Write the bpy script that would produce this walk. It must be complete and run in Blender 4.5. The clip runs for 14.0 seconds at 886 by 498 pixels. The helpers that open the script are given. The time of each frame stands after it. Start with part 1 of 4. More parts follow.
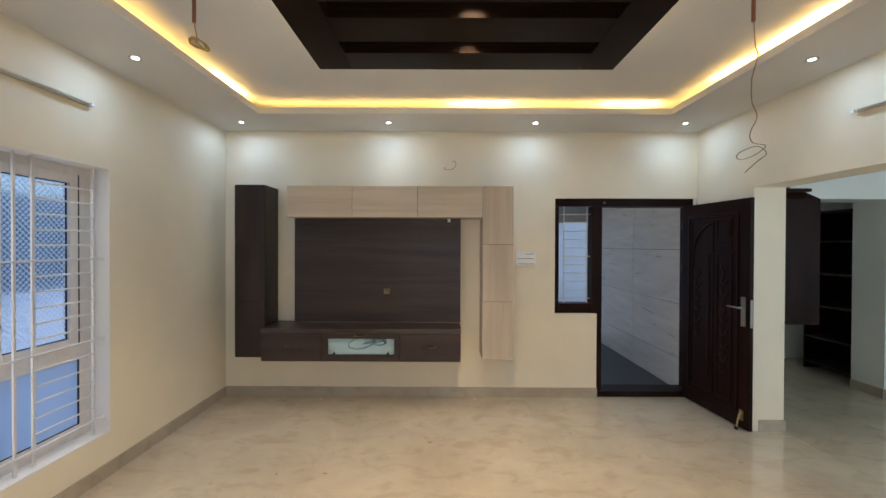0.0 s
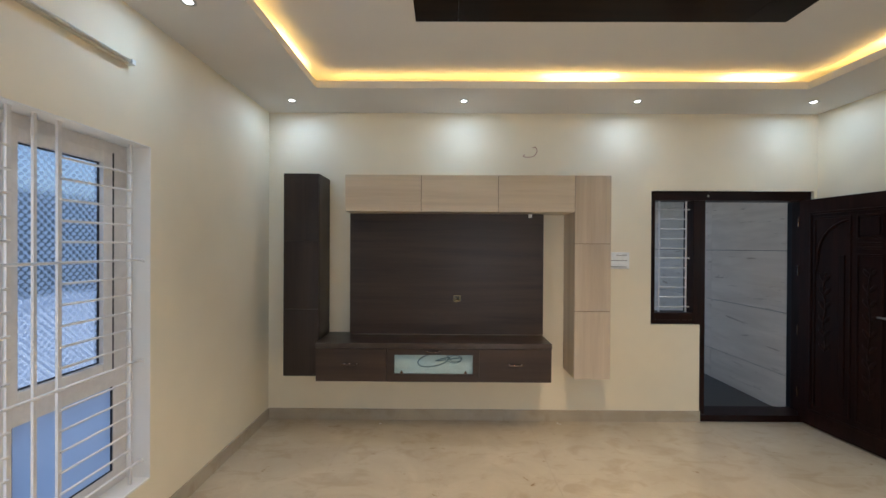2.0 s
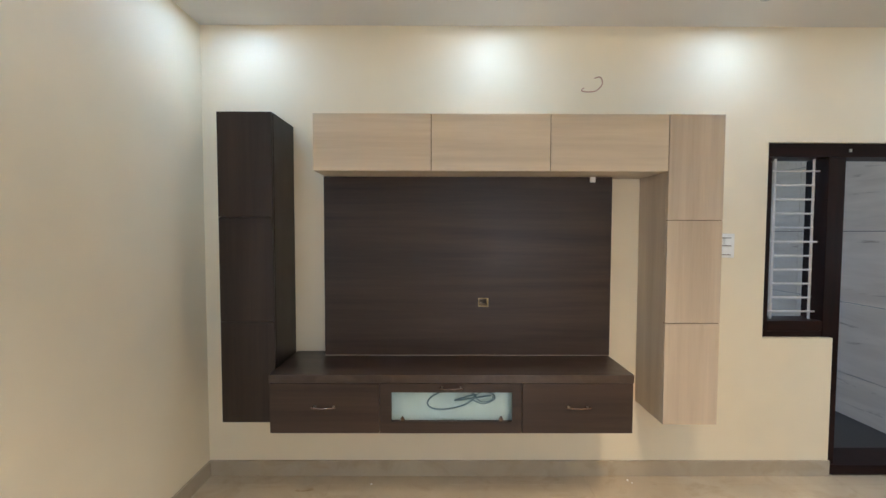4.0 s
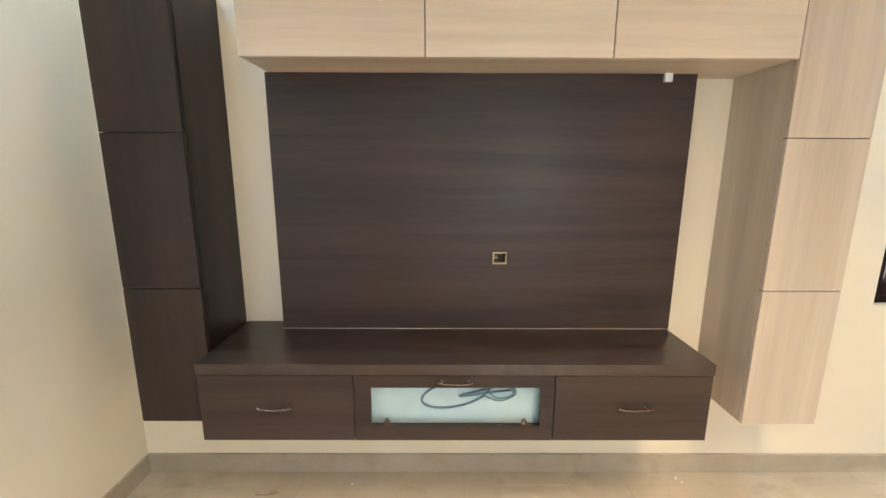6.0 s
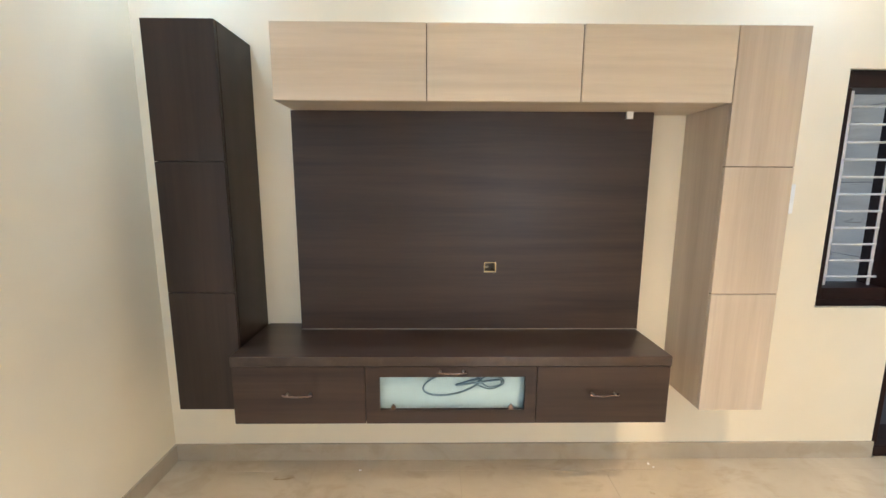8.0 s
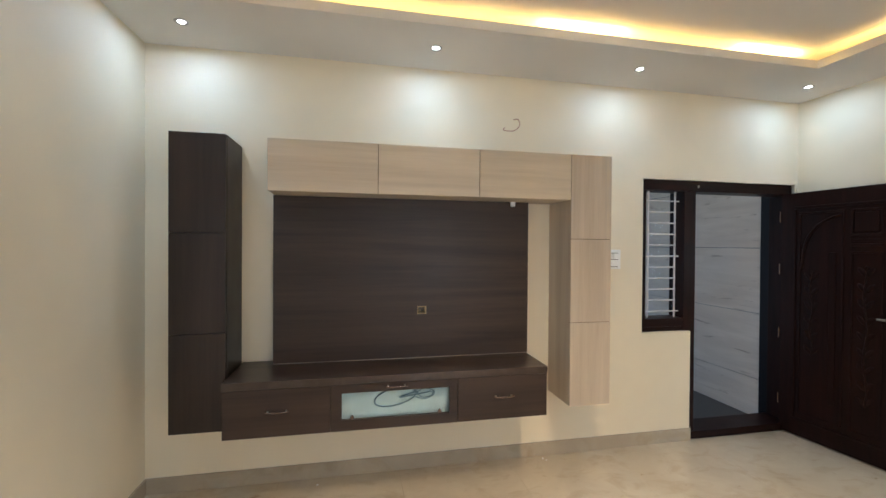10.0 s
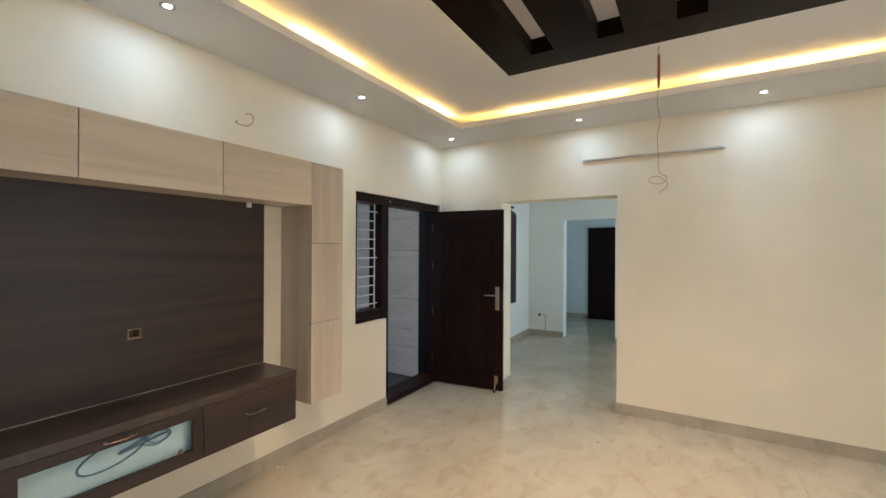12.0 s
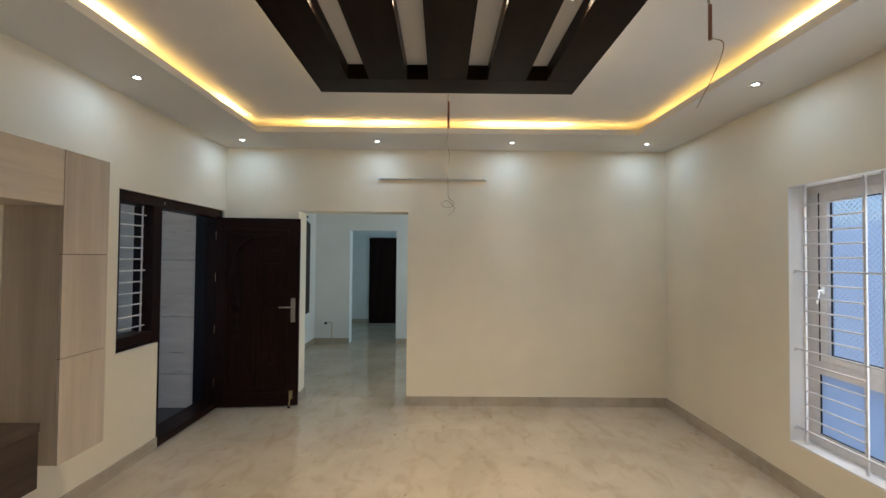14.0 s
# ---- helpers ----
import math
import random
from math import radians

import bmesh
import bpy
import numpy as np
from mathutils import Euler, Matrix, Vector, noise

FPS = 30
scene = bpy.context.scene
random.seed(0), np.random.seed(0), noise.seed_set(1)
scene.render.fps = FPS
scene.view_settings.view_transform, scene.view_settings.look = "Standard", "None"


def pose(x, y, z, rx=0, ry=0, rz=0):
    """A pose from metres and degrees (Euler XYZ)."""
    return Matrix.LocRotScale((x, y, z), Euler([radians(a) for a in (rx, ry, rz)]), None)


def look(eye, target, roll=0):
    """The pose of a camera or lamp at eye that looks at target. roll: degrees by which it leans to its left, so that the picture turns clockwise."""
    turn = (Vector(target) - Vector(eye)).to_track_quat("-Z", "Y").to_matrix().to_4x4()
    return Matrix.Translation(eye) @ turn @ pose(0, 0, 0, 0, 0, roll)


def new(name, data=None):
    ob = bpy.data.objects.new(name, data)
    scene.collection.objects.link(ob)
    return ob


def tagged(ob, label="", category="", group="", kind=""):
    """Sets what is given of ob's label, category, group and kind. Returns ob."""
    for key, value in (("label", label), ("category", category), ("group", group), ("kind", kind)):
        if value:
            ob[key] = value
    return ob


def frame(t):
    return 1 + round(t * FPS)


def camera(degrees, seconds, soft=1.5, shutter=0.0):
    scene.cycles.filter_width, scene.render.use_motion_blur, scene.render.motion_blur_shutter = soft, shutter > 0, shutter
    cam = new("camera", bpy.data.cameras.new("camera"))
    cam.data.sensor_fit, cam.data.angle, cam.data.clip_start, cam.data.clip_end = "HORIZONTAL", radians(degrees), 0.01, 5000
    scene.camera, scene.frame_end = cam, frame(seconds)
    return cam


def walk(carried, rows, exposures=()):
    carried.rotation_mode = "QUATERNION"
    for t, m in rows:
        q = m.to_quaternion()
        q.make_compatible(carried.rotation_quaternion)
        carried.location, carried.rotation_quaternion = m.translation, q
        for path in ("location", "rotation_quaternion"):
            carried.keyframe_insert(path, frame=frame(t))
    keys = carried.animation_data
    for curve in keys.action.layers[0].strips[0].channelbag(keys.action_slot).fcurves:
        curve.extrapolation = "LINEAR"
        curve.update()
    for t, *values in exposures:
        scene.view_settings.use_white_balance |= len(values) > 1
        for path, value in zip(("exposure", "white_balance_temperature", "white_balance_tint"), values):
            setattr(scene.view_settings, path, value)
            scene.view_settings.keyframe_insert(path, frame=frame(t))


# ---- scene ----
cam = camera(94.3, 14.0)
PATH = [
    (0, (-0.012, 0.307, 1.62), (-0.018, 2.307, 1.603), 0.2),
    (0.5, (-0.079, 0.341, 1.617), (-0.09, 2.34, 1.599), 0.2),
    (1, (-0.311, 0.436, 1.611), (-0.333, 2.436, 1.599), 0.3),
    (1.5, (-0.543, 0.591, 1.618), (-0.565, 2.591, 1.6), 0.4),
    (2, (-0.722, 0.911, 1.599), (-0.734, 2.911, 1.59), 0.3),
    (2.5, (-0.819, 1.229, 1.591), (-0.825, 3.229, 1.583), 0.3),
    (3, (-0.873, 1.542, 1.586), (-0.874, 3.542, 1.579), 0.2),
    (5.5, (-0.867, 2.756, 1.537), (-0.855, 4.729, 1.209), 0.2),
    (6, (-0.871, 2.861, 1.528), (-0.863, 4.822, 1.137), 0.2),
    (6.5, (-0.87, 2.879, 1.522), (-0.86, 4.834, 1.103), 0.2),
    (7, (-0.874, 2.842, 1.528), (-0.861, 4.798, 1.115), 0.2),
    (9.5, (-0.93, 1.949, 1.595), (-0.744, 3.939, 1.519), 0.3),
    (10, (-1.038, 1.814, 1.585), (-0.641, 3.774, 1.567), 0.4),
    (10.5, (-1.211, 1.821, 1.574), (-0.52, 3.698, 1.576), 0.2),
    (11, (-1.373, 1.83, 1.558), (-0.321, 3.531, 1.559), 0.3),
    (11.5, (-1.544, 1.908, 1.58), (-0.114, 3.305, 1.583), 0.3),
    (12, (-1.653, 2.093, 1.596), (0.065, 3.117, 1.597), 0.3),
    (12.5, (-1.794, 2.19, 1.613), (0.103, 2.825, 1.615), 0.5),
    (13, (-1.88, 2.262, 1.629), (0.097, 2.562, 1.65), 0.5),
    (13.5, (-1.889, 2.303, 1.632), (0.109, 2.394, 1.665), 0.5),
    (14, (-1.881, 2.317, 1.635), (0.119, 2.308, 1.676), 0.5),
]
# ---- world and light ----
walk(cam, [(t, look(eye, target, roll)) for t, eye, target, roll in PATH],
     exposures=[(0, 0.05), (1.5, 0.02), (2.0, 0.0), (3.0, 0.2), (5.5, 0.95), (6.5, 1.3), (7.2, 1.3), (9.5, 0.4), (11, 0.35), (12.0, 0.25), (13.0, 0.0), (14, -0.25)])
world = bpy.data.worlds.new("sky")
scene.world = world
world.use_nodes = True
sky = world.node_tree.nodes.new("ShaderNodeTexSky")
sky.sky_type, sky.sun_disc = "NISHITA", False
sky.sun_elevation, sky.sun_rotation = radians(48), radians(66.5)
background = world.node_tree.nodes["Background"]
background.inputs["Strength"].default_value = 0.15
world.node_tree.links.new(sky.outputs[0], background.inputs["Color"])
sun = new("sun", bpy.data.lights.new("sun", "SUN"))
sun.data.energy, sun.data.angle, sun.data.color = 2.2, radians(12), (1, 0.97, 0.93)
sun.matrix_world = look((11.5, 5, 14), (0, 0, 0))

COOL, WARM = (0.64, 0.79, 1.0), (1.0, 0.58, 0.13)
SPOT_POWER, SPILL_POWER, COVE_POWER, PATCH_POWER, DAY = 18.0, 2.45, 4.6, 9.0, 1.0
XL, XR, YS, YN = -2.358, 2.692, -0.19, 4.71        # inner faces of the living room
SOFFIT, TOP = 2.835, 2.966
LAMP_X, LAMP_Y = (-2.03, -0.57, 0.89, 2.37), (0.18, 1.59, 2.99, 4.39)


def lamp(name, kind, m, power, color, **more):
    data = bpy.data.lights.new(name, kind)
    data.energy, data.color = power, color
    for key, value in more.items():
        setattr(data, key, value)
    ob = new(name, data)
    ob.matrix_world = m
    return ob


# ---- materials ----
def nodes_of(name):
    m = bpy.data.materials.new(name)
    m.use_nodes = True
    return m, m.node_tree.nodes, m.node_tree.links, m.node_tree.nodes["Principled BSDF"]


def ramp(nodes, links, source, stops):
    r = nodes.new("ShaderNodeValToRGB")
    while len(r.color_ramp.elements) < len(stops):
        r.color_ramp.elements.new(0.5)
    for e, (at, c) in zip(r.color_ramp.elements, stops):
        e.position, e.color = at, (*c, 1)
    links.new(source, r.inputs[0])
    return r.outputs[0]


def coords(nodes, links, scale=(1, 1, 1), shift=True):
    tc, mp = nodes.new("ShaderNodeTexCoord"), nodes.new("ShaderNodeMapping")
    mp.inputs["Scale"].default_value = scale
    if shift:
        info, mul = nodes.new("ShaderNodeObjectInfo"), nodes.new("ShaderNodeVectorMath")
        mul.operation = "SCALE"
        mul.inputs[0].default_value = (13.0, 7.0, 5.0)
        links.new(info.outputs["Random"], mul.inputs["Scale"])
        links.new(mul.outputs[0], mp.inputs["Location"])
    links.new(tc.outputs["Object"], mp.inputs["Vector"])
    return mp.outputs[0]


def noise_tex(nodes, links, vec, scale, detail=4.0, rough=0.55, warp=0.0):
    n = nodes.new("ShaderNodeTexNoise")
    n.inputs["Scale"].default_value, n.inputs["Detail"].default_value = scale, detail
    n.inputs["Roughness"].default_value, n.inputs["Distortion"].default_value = rough, warp
    links.new(vec, n.inputs["Vector"])
    return n.outputs["Fac"]


def bump(nodes, links, bsdf, height, strength, distance=0.002):
    b = nodes.new("ShaderNodeBump")
    b.inputs["Strength"].default_value, b.inputs["Distance"].default_value = strength, distance
    links.new(height, b.inputs["Height"])
    links.new(b.outputs[0], bsdf.inputs["Normal"])


def rough_from(nodes, links, bsdf, source, low, high):
    r = nodes.new("ShaderNodeMapRange")
    r.inputs["To Min"].default_value, r.inputs["To Max"].default_value = low, high
    links.new(source, r.inputs["Value"])
    links.new(r.outputs[0], bsdf.inputs["Roughness"])


def paint(name, color, rough=0.6, spread=0.05, grain=350.0, bumpy=0.12):
    """Plain paint with faint roller grain and large soft stains."""
    m, n, l, b = nodes_of(name)
    v = coords(n, l, shift=False)
    big = noise_tex(n, l, v, 1.3, 3.0)
    lo, hi = [c * (1 - spread) for c in color], [min(1, c * (1 + spread)) for c in color]
    l.new(ramp(n, l, big, [(0.3, lo), (0.7, hi)]), b.inputs["Base Color"])
    fine = noise_tex(n, l, v, grain, 2.0)
    bump(n, l, b, fine, bumpy, 0.001)
    rough_from(n, l, b, big, rough - 0.06, rough + 0.06)
    return m


def plain(name, color, rough=0.4, metal=0.0, spread=0.06):
    m, n, l, b = nodes_of(name)
    v = coords(n, l)
    f = noise_tex(n, l, v, 25.0, 4.0)
    l.new(ramp(n, l, f, [(0.3, [c * (1 - spread) for c in color]), (0.7, [min(1, c * (1 + spread)) for c in color])]), b.inputs["Base Color"])
    rough_from(n, l, b, f, max(0.02, rough - 0.07), rough + 0.07)
    b.inputs["Metallic"].default_value = metal
    return m


def wood(name, dark, light, scale, rough=0.35, streak=1.0, contrast=(0.3, 0.72), bumpy=0.08, gloss=0.45):
    """Wood grain; scale is small along the grain."""
    m, n, l, b = nodes_of(name)
    v = coords(n, l, scale)
    wide = noise_tex(n, l, v, 3.0 * streak, 3.0, 0.5, 0.6)
    fine = noise_tex(n, l, v, 22.0 * streak, 5.0, 0.65, 0.3)
    mix = n.new("ShaderNodeMath")
    mix.operation = "MULTIPLY_ADD"
    mix.inputs[1].default_value = 0.30
    l.new(fine, mix.inputs[0])
    half = n.new("ShaderNodeMath")
    half.operation = "MULTIPLY"
    half.inputs[1].default_value = 0.70
    l.new(wide, half.inputs[0])
    l.new(half.outputs[0], mix.inputs[2])
    mid = [(a + c) / 2 for a, c in zip(dark, light)]
    l.new(ramp(n, l, mix.outputs[0], [(contrast[0], dark), (0.5, mid), (contrast[1], light)]), b.inputs["Base Color"])
    bump(n, l, b, fine, bumpy, 0.001)
    b.inputs["Specular IOR Level"].default_value = gloss
    smudge = noise_tex(n, l, coords(n, l), 4.0, 4.0)
    rough_from(n, l, b, smudge, rough - 0.08, rough + 0.12)
    return m


def marble(name, base, vein, fleck, rough=0.012):
    """Polished marble: soft clouds, long faint veins and sparse brown flecks drawn out along one slant."""
    m, n, l, b = nodes_of(name)
    v = n.new("ShaderNodeNewGeometry").outputs["Position"]
    slant = n.new("ShaderNodeMapping")
    slant.inputs["Rotation"].default_value = (0, 0, radians(32))
    slant.inputs["Scale"].default_value = (0.75, 1.3, 1.0)
    l.new(v, slant.inputs["Vector"])
    along = slant.outputs[0]
    cloud = noise_tex(n, l, v, 1.7, 7.0, 0.62, 0.6)
    streak = noise_tex(n, l, along, 5.0, 6.0, 0.6, 0.9)
    flecks = noise_tex(n, l, along, 9.0, 4.0, 0.55, 0.7)

    def times(a, c, factor):
        k = n.new("ShaderNodeMix")
        k.data_type, k.blend_type = "RGBA", "MULTIPLY"
        k.inputs["Factor"].default_value = factor
        l.new(a, k.inputs["A"])
        l.new(c, k.inputs["B"])
        return k.outputs["Result"]
    body = ramp(n, l, cloud, [(0.34, vein), (0.64, base)])
    body = times(body, ramp(n, l, streak, [(0.36, [0.80, 0.76, 0.70]), (0.48, (1, 1, 1)), (0.62, (1, 1, 1)), (0.72, (0.90, 0.87, 0.82))]), 0.5)
    body = times(body, ramp(n, l, flecks, [(0.69, (1, 1, 1)), (0.735, fleck)]), 0.8)
    l.new(body, b.inputs["Base Color"])
    rough_from(n, l, b, streak, rough, rough + 0.035)
    b.inputs["IOR"].default_value = 1.7
    return m


def glow(name, color, strength):
    m, n, l, b = nodes_of(name)
    b.inputs["Base Color"].default_value = (0.8, 0.8, 0.8, 1)
    b.inputs["Emission Color"].default_value = (*color, 1)
    b.inputs["Emission Strength"].default_value = strength
    return m


def glass(name, color=(0.9, 0.95, 0.97), rough=0.0):
    m, n, l, b = nodes_of(name)
    b.inputs["Base Color"].default_value = (*color, 1)
    b.inputs["Transmission Weight"].default_value, b.inputs["Roughness"].default_value = 1.0, rough
    b.inputs["IOR"].default_value = 1.05
    return m


def patterned_glass(name, contrast, etching=0.12):
    """Obscured glass with rows of small pressed stars."""
    m, n, l, b = nodes_of(name)
    tc, sep = n.new("ShaderNodeTexCoord"), n.new("ShaderNodeSeparateXYZ")
    l.new(tc.outputs["Object"], sep.inputs[0])

    def calc(op, a, c=None):
        k = n.new("ShaderNodeMath")
        k.operation = op
        for i, s in enumerate((a, c)):
            if s is None:
                continue
            if isinstance(s, (int, float)):
                k.inputs[i].default_value = s
            else:
                l.new(s, k.inputs[i])
        return k.outputs[0]
    run = calc("ADD", sep.outputs["X"], sep.outputs["Y"])
    waves = []
    for axis in (run, sep.outputs["Z"]):
        waves.append(calc("SINE", calc("MULTIPLY", axis, 2 * math.pi / 0.035)))
    crosses = calc("MULTIPLY", waves[0], waves[1])
    slant = calc("SINE", calc("MULTIPLY", calc("ADD", run, sep.outputs["Z"]), 2 * math.pi / 0.019))
    shape = calc("ADD", crosses, calc("MULTIPLY", slant, 0.35))
    mask = calc("GREATER_THAN", shape, 0.25)
    b.inputs["Roughness"].default_value = 0.14
    b.inputs["Base Color"].default_value = (0.74, 0.83, 0.98, 1)
    b.inputs["Transmission Weight"].default_value, b.inputs["IOR"].default_value = 1.0, 1.2
    bump(n, l, b, shape, 0.06, 0.001)
    etched, blend = n.new("ShaderNodeBsdfTranslucent"), n.new("ShaderNodeMixShader")
    etched.inputs["Color"].default_value = (0.74, 0.84, 1.0, 1)
    l.new(calc("MULTIPLY_ADD", mask, contrast), blend.inputs["Fac"])
    blend.inputs["Fac"].links[0].from_node.inputs[2].default_value = etching
    l.new(b.outputs[0], blend.inputs[1])
    l.new(etched.outputs[0], blend.inputs[2])
    l.new(blend.outputs[0], n["Material Output"].inputs["Surface"])
    return m


def speckled(name, base, fleck, rough):
    m, n, l, b = nodes_of(name)
    v = coords(n, l)
    f = noise_tex(n, l, v, 260.0, 3.0, 0.7)
    l.new(ramp(n, l, f, [(0.45, base), (0.68, fleck)]), b.inputs["Base Color"])
    rough_from(n, l, b, f, rough, rough + 0.1)
    return m


def travertine(name):
    """Honed grey stone: faint level banding with a few short dark veins."""
    m, n, l, b = nodes_of(name)
    bands = noise_tex(n, l, coords(n, l, (0.5, 0.5, 4)), 2.2, 5.0, 0.6, 0.5)
    veins = noise_tex(n, l, coords(n, l, (1.0, 1.0, 9)), 2.0, 5.0, 0.6, 0.9)
    k = n.new("ShaderNodeMix")
    k.data_type, k.blend_type = "RGBA", "MULTIPLY"
    k.inputs["Factor"].default_value = 0.9
    l.new(ramp(n, l, bands, [(0.3, (0.62, 0.54, 0.46)), (0.7, (0.78, 0.70, 0.61))]), k.inputs["A"])
    l.new(ramp(n, l, veins, [(0.30, (0.55, 0.50, 0.46)), (0.38, (1, 1, 1))]), k.inputs["B"])
    l.new(k.outputs["Result"], b.inputs["Base Color"])
    rough_from(n, l, b, bands, 0.3, 0.45)
    return m


CREAM = paint("cream_wall_paint", (0.825, 0.733, 0.565))
PALE = paint("pale_wall_paint", (0.80, 0.79, 0.74))
GREY_WALL = paint("grey_render", (0.42, 0.43, 0.44), 0.8)
PAVING = paint("pale_paving", (0.55, 0.56, 0.57), 0.8)
YARD = paint("pale_blue_render", (0.74, 0.82, 0.92), 0.8)
DARK_WALL = paint("dark_grey_render", (0.04, 0.056, 0.062), 0.8)
WHITE_CEILING = paint("ceiling_paint", (0.78, 0.76, 0.73), 0.7, 0.03)
CEILING_GREY = paint("off_white_ceiling_paint", (0.665, 0.642, 0.612), 0.7, 0.03)
MARBLE = marble("beige_marble", (0.57, 0.48, 0.36), (0.48, 0.40, 0.295), (0.55, 0.43, 0.31))
SKIRT = marble("skirting_marble", (0.47, 0.40, 0.305), (0.40, 0.335, 0.255), (0.75, 0.68, 0.6), 0.2)
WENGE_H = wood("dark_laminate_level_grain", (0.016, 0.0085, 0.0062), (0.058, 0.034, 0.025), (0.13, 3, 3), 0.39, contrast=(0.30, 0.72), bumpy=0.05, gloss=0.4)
# same laminate, base colour darkened for the tall cabinet's lack of window sheen
WENGE_V_SHADED = wood("shaded_dark_laminate_upright_grain", (0.0115, 0.0062, 0.0046), (0.038, 0.0225, 0.017), (3, 3, 0.13), 0.39, contrast=(0.30, 0.72), bumpy=0.05, gloss=0.4)
OAK_H = wood("pale_laminate_level_grain", (0.50, 0.405, 0.30), (0.68, 0.575, 0.445), (0.14, 3, 3), 0.42, contrast=(0.30, 0.70), bumpy=0.03)
OAK_V = wood("pale_laminate_upright_grain", (0.43, 0.35, 0.27), (0.61, 0.515, 0.41), (3, 3, 0.14), 0.42, contrast=(0.30, 0.70), bumpy=0.03)
TEAK_V = wood("dark_polished_teak_upright", (0.007, 0.003, 0.0022), (0.024, 0.008, 0.006), (5, 5, 0.4), 0.36, gloss=0.12)
TEAK_H = wood("dark_polished_teak_level", (0.007, 0.003, 0.0022), (0.024, 0.008, 0.006), (0.4, 5, 5), 0.36, gloss=0.12)
VENEER = wood("ceiling_veneer", (0.007, 0.003, 0.0014), (0.019, 0.009, 0.004), (0.4, 4, 4), 0.3, gloss=0.06)
UPVC = plain("white_upvc", (0.70, 0.67, 0.65), 0.35)
GRILLE_PAINT = plain("white_grille_enamel", (0.72, 0.69, 0.68), 0.35)
GASKET = plain("black_gasket", (0.012, 0.013, 0.02), 0.6)
STEEL = plain("brushed_steel", (0.42, 0.39, 0.34), 0.42, 1.0)
BRASS = plain("aged_brass", (0.45, 0.34, 0.18), 0.35, 1.0)
COPPER = plain("antique_copper", (0.20, 0.14, 0.115), 0.25, 1.0)
BATTEN = plain("aged_cream_plastic", (0.62, 0.56, 0.47), 0.35)
DOOR_GAP_SHADE = plain("brown_gap_shade", (0.10, 0.065, 0.04), 0.6)
PLASTIC = plain("white_plastic", (0.88, 0.88, 0.87), 0.25)
SHADE = plain("grey_recess_shade", (0.16, 0.14, 0.12), 0.6)
RING = plain("satin_ring", (0.42, 0.42, 0.42), 0.4)
CABLE = plain("brown_cable", (0.30, 0.19, 0.09), 0.5)
BLUE_CABLE = plain("grey_blue_cable", (0.12, 0.17, 0.20), 0.5)
TAN = plain("tan_cable", (0.56, 0.47, 0.36), 0.5)
WIRE_RED = plain("faded_red_cable", (0.50, 0.30, 0.22), 0.5)
GOLD = plain("golden_wire", (0.42, 0.30, 0.08), 0.35, 0.6)
PIPE = plain("reddish_conduit", (0.20, 0.07, 0.035), 0.45)
BLACK = plain("black_plastic", (0.01, 0.01, 0.01), 0.4)
FROST = plain("pale_lining", (0.47, 0.54, 0.53), 0.3)
CLEAR = glass("clear_glass")
OBSCURED, FROSTED = patterned_glass("obscured_glass", 0.6), patterned_glass("frosted_pane", 0.0, 0.66)
GRANITE = speckled("black_granite", (0.02, 0.021, 0.022), (0.07, 0.07, 0.075), 0.25)
TRAVERTINE = travertine("grey_stone_tile")
BLACK_STONE = plain("black_stone", (0.006, 0.006, 0.008), 0.42)
BLACK_STONE.node_tree.nodes["Principled BSDF"].inputs["Specular IOR Level"].default_value = 0.2
GROUT = plain("grout", (0.46, 0.38, 0.28), 0.8)
LED_COOL = glow("cool_led", (0.88, 0.95, 1.0), 30.0)
LED_WARM = glow("warm_led", (1.0, 0.66, 0.25), 6.0)
LED_SMALL = glow("small_led", (1.0, 0.80, 0.62), 25.0)
DUST = plain("pale_dust", (0.4, 0.36, 0.3), 0.8)


def dusty(name, source, dust):
    """A copy of a wood with wiped dust lying on it in soft patches."""
    m = source.copy()
    m.name = name
    n, l = m.node_tree.nodes, m.node_tree.links
    b = n["Principled BSDF"]
    base = b.inputs["Base Color"].links[0].from_socket
    v = coords(n, l, (1.6, 3.5, 1))
    patch = ramp(n, l, noise_tex(n, l, v, 2.2, 6.0, 0.7, 1.5), [(0.45, (0, 0, 0)), (0.72, (0.30, 0.30, 0.30))])
    specks = ramp(n, l, noise_tex(n, l, v, 60.0, 2.0, 0.6), [(0.73, (0, 0, 0)), (0.77, (0.7, 0.7, 0.7))])
    add = n.new("ShaderNodeMath")
    add.operation, add.use_clamp = "ADD", True
    l.new(patch, add.inputs[0])
    l.new(specks, add.inputs[1])
    mix = n.new("ShaderNodeMix")
    mix.data_type = "RGBA"
    l.new(add.outputs[0], mix.inputs["Factor"])
    l.new(base, mix.inputs["A"])
    mix.inputs["B"].default_value = (*dust, 1)
    l.new(mix.outputs["Result"], b.inputs["Base Color"])
    rough_from(n, l, b, patch, 0.29, 0.75)
    b.inputs["Specular IOR Level"].default_value = 0.6
    return m


WENGE_TOP = dusty("dusty_dark_laminate", WENGE_H, (0.16, 0.13, 0.10))


# ---- building helpers ----
def box(bm, x0, x1, y0, y1, z0, z1, bev=0.0):
    m = Matrix.Translation(((x0 + x1) / 2, (y0 + y1) / 2, (z0 + z1) / 2)) @ Matrix.Diagonal((x1 - x0, y1 - y0, z1 - z0, 1))
    verts = bmesh.ops.create_cube(bm, size=1, matrix=m)["verts"]
    if bev:
        edges = list({e for v in verts for e in v.link_edges})
        bmesh.ops.bevel(bm, geom=edges, offset=bev, segments=2, affect="EDGES", profile=0.6)
    return bm


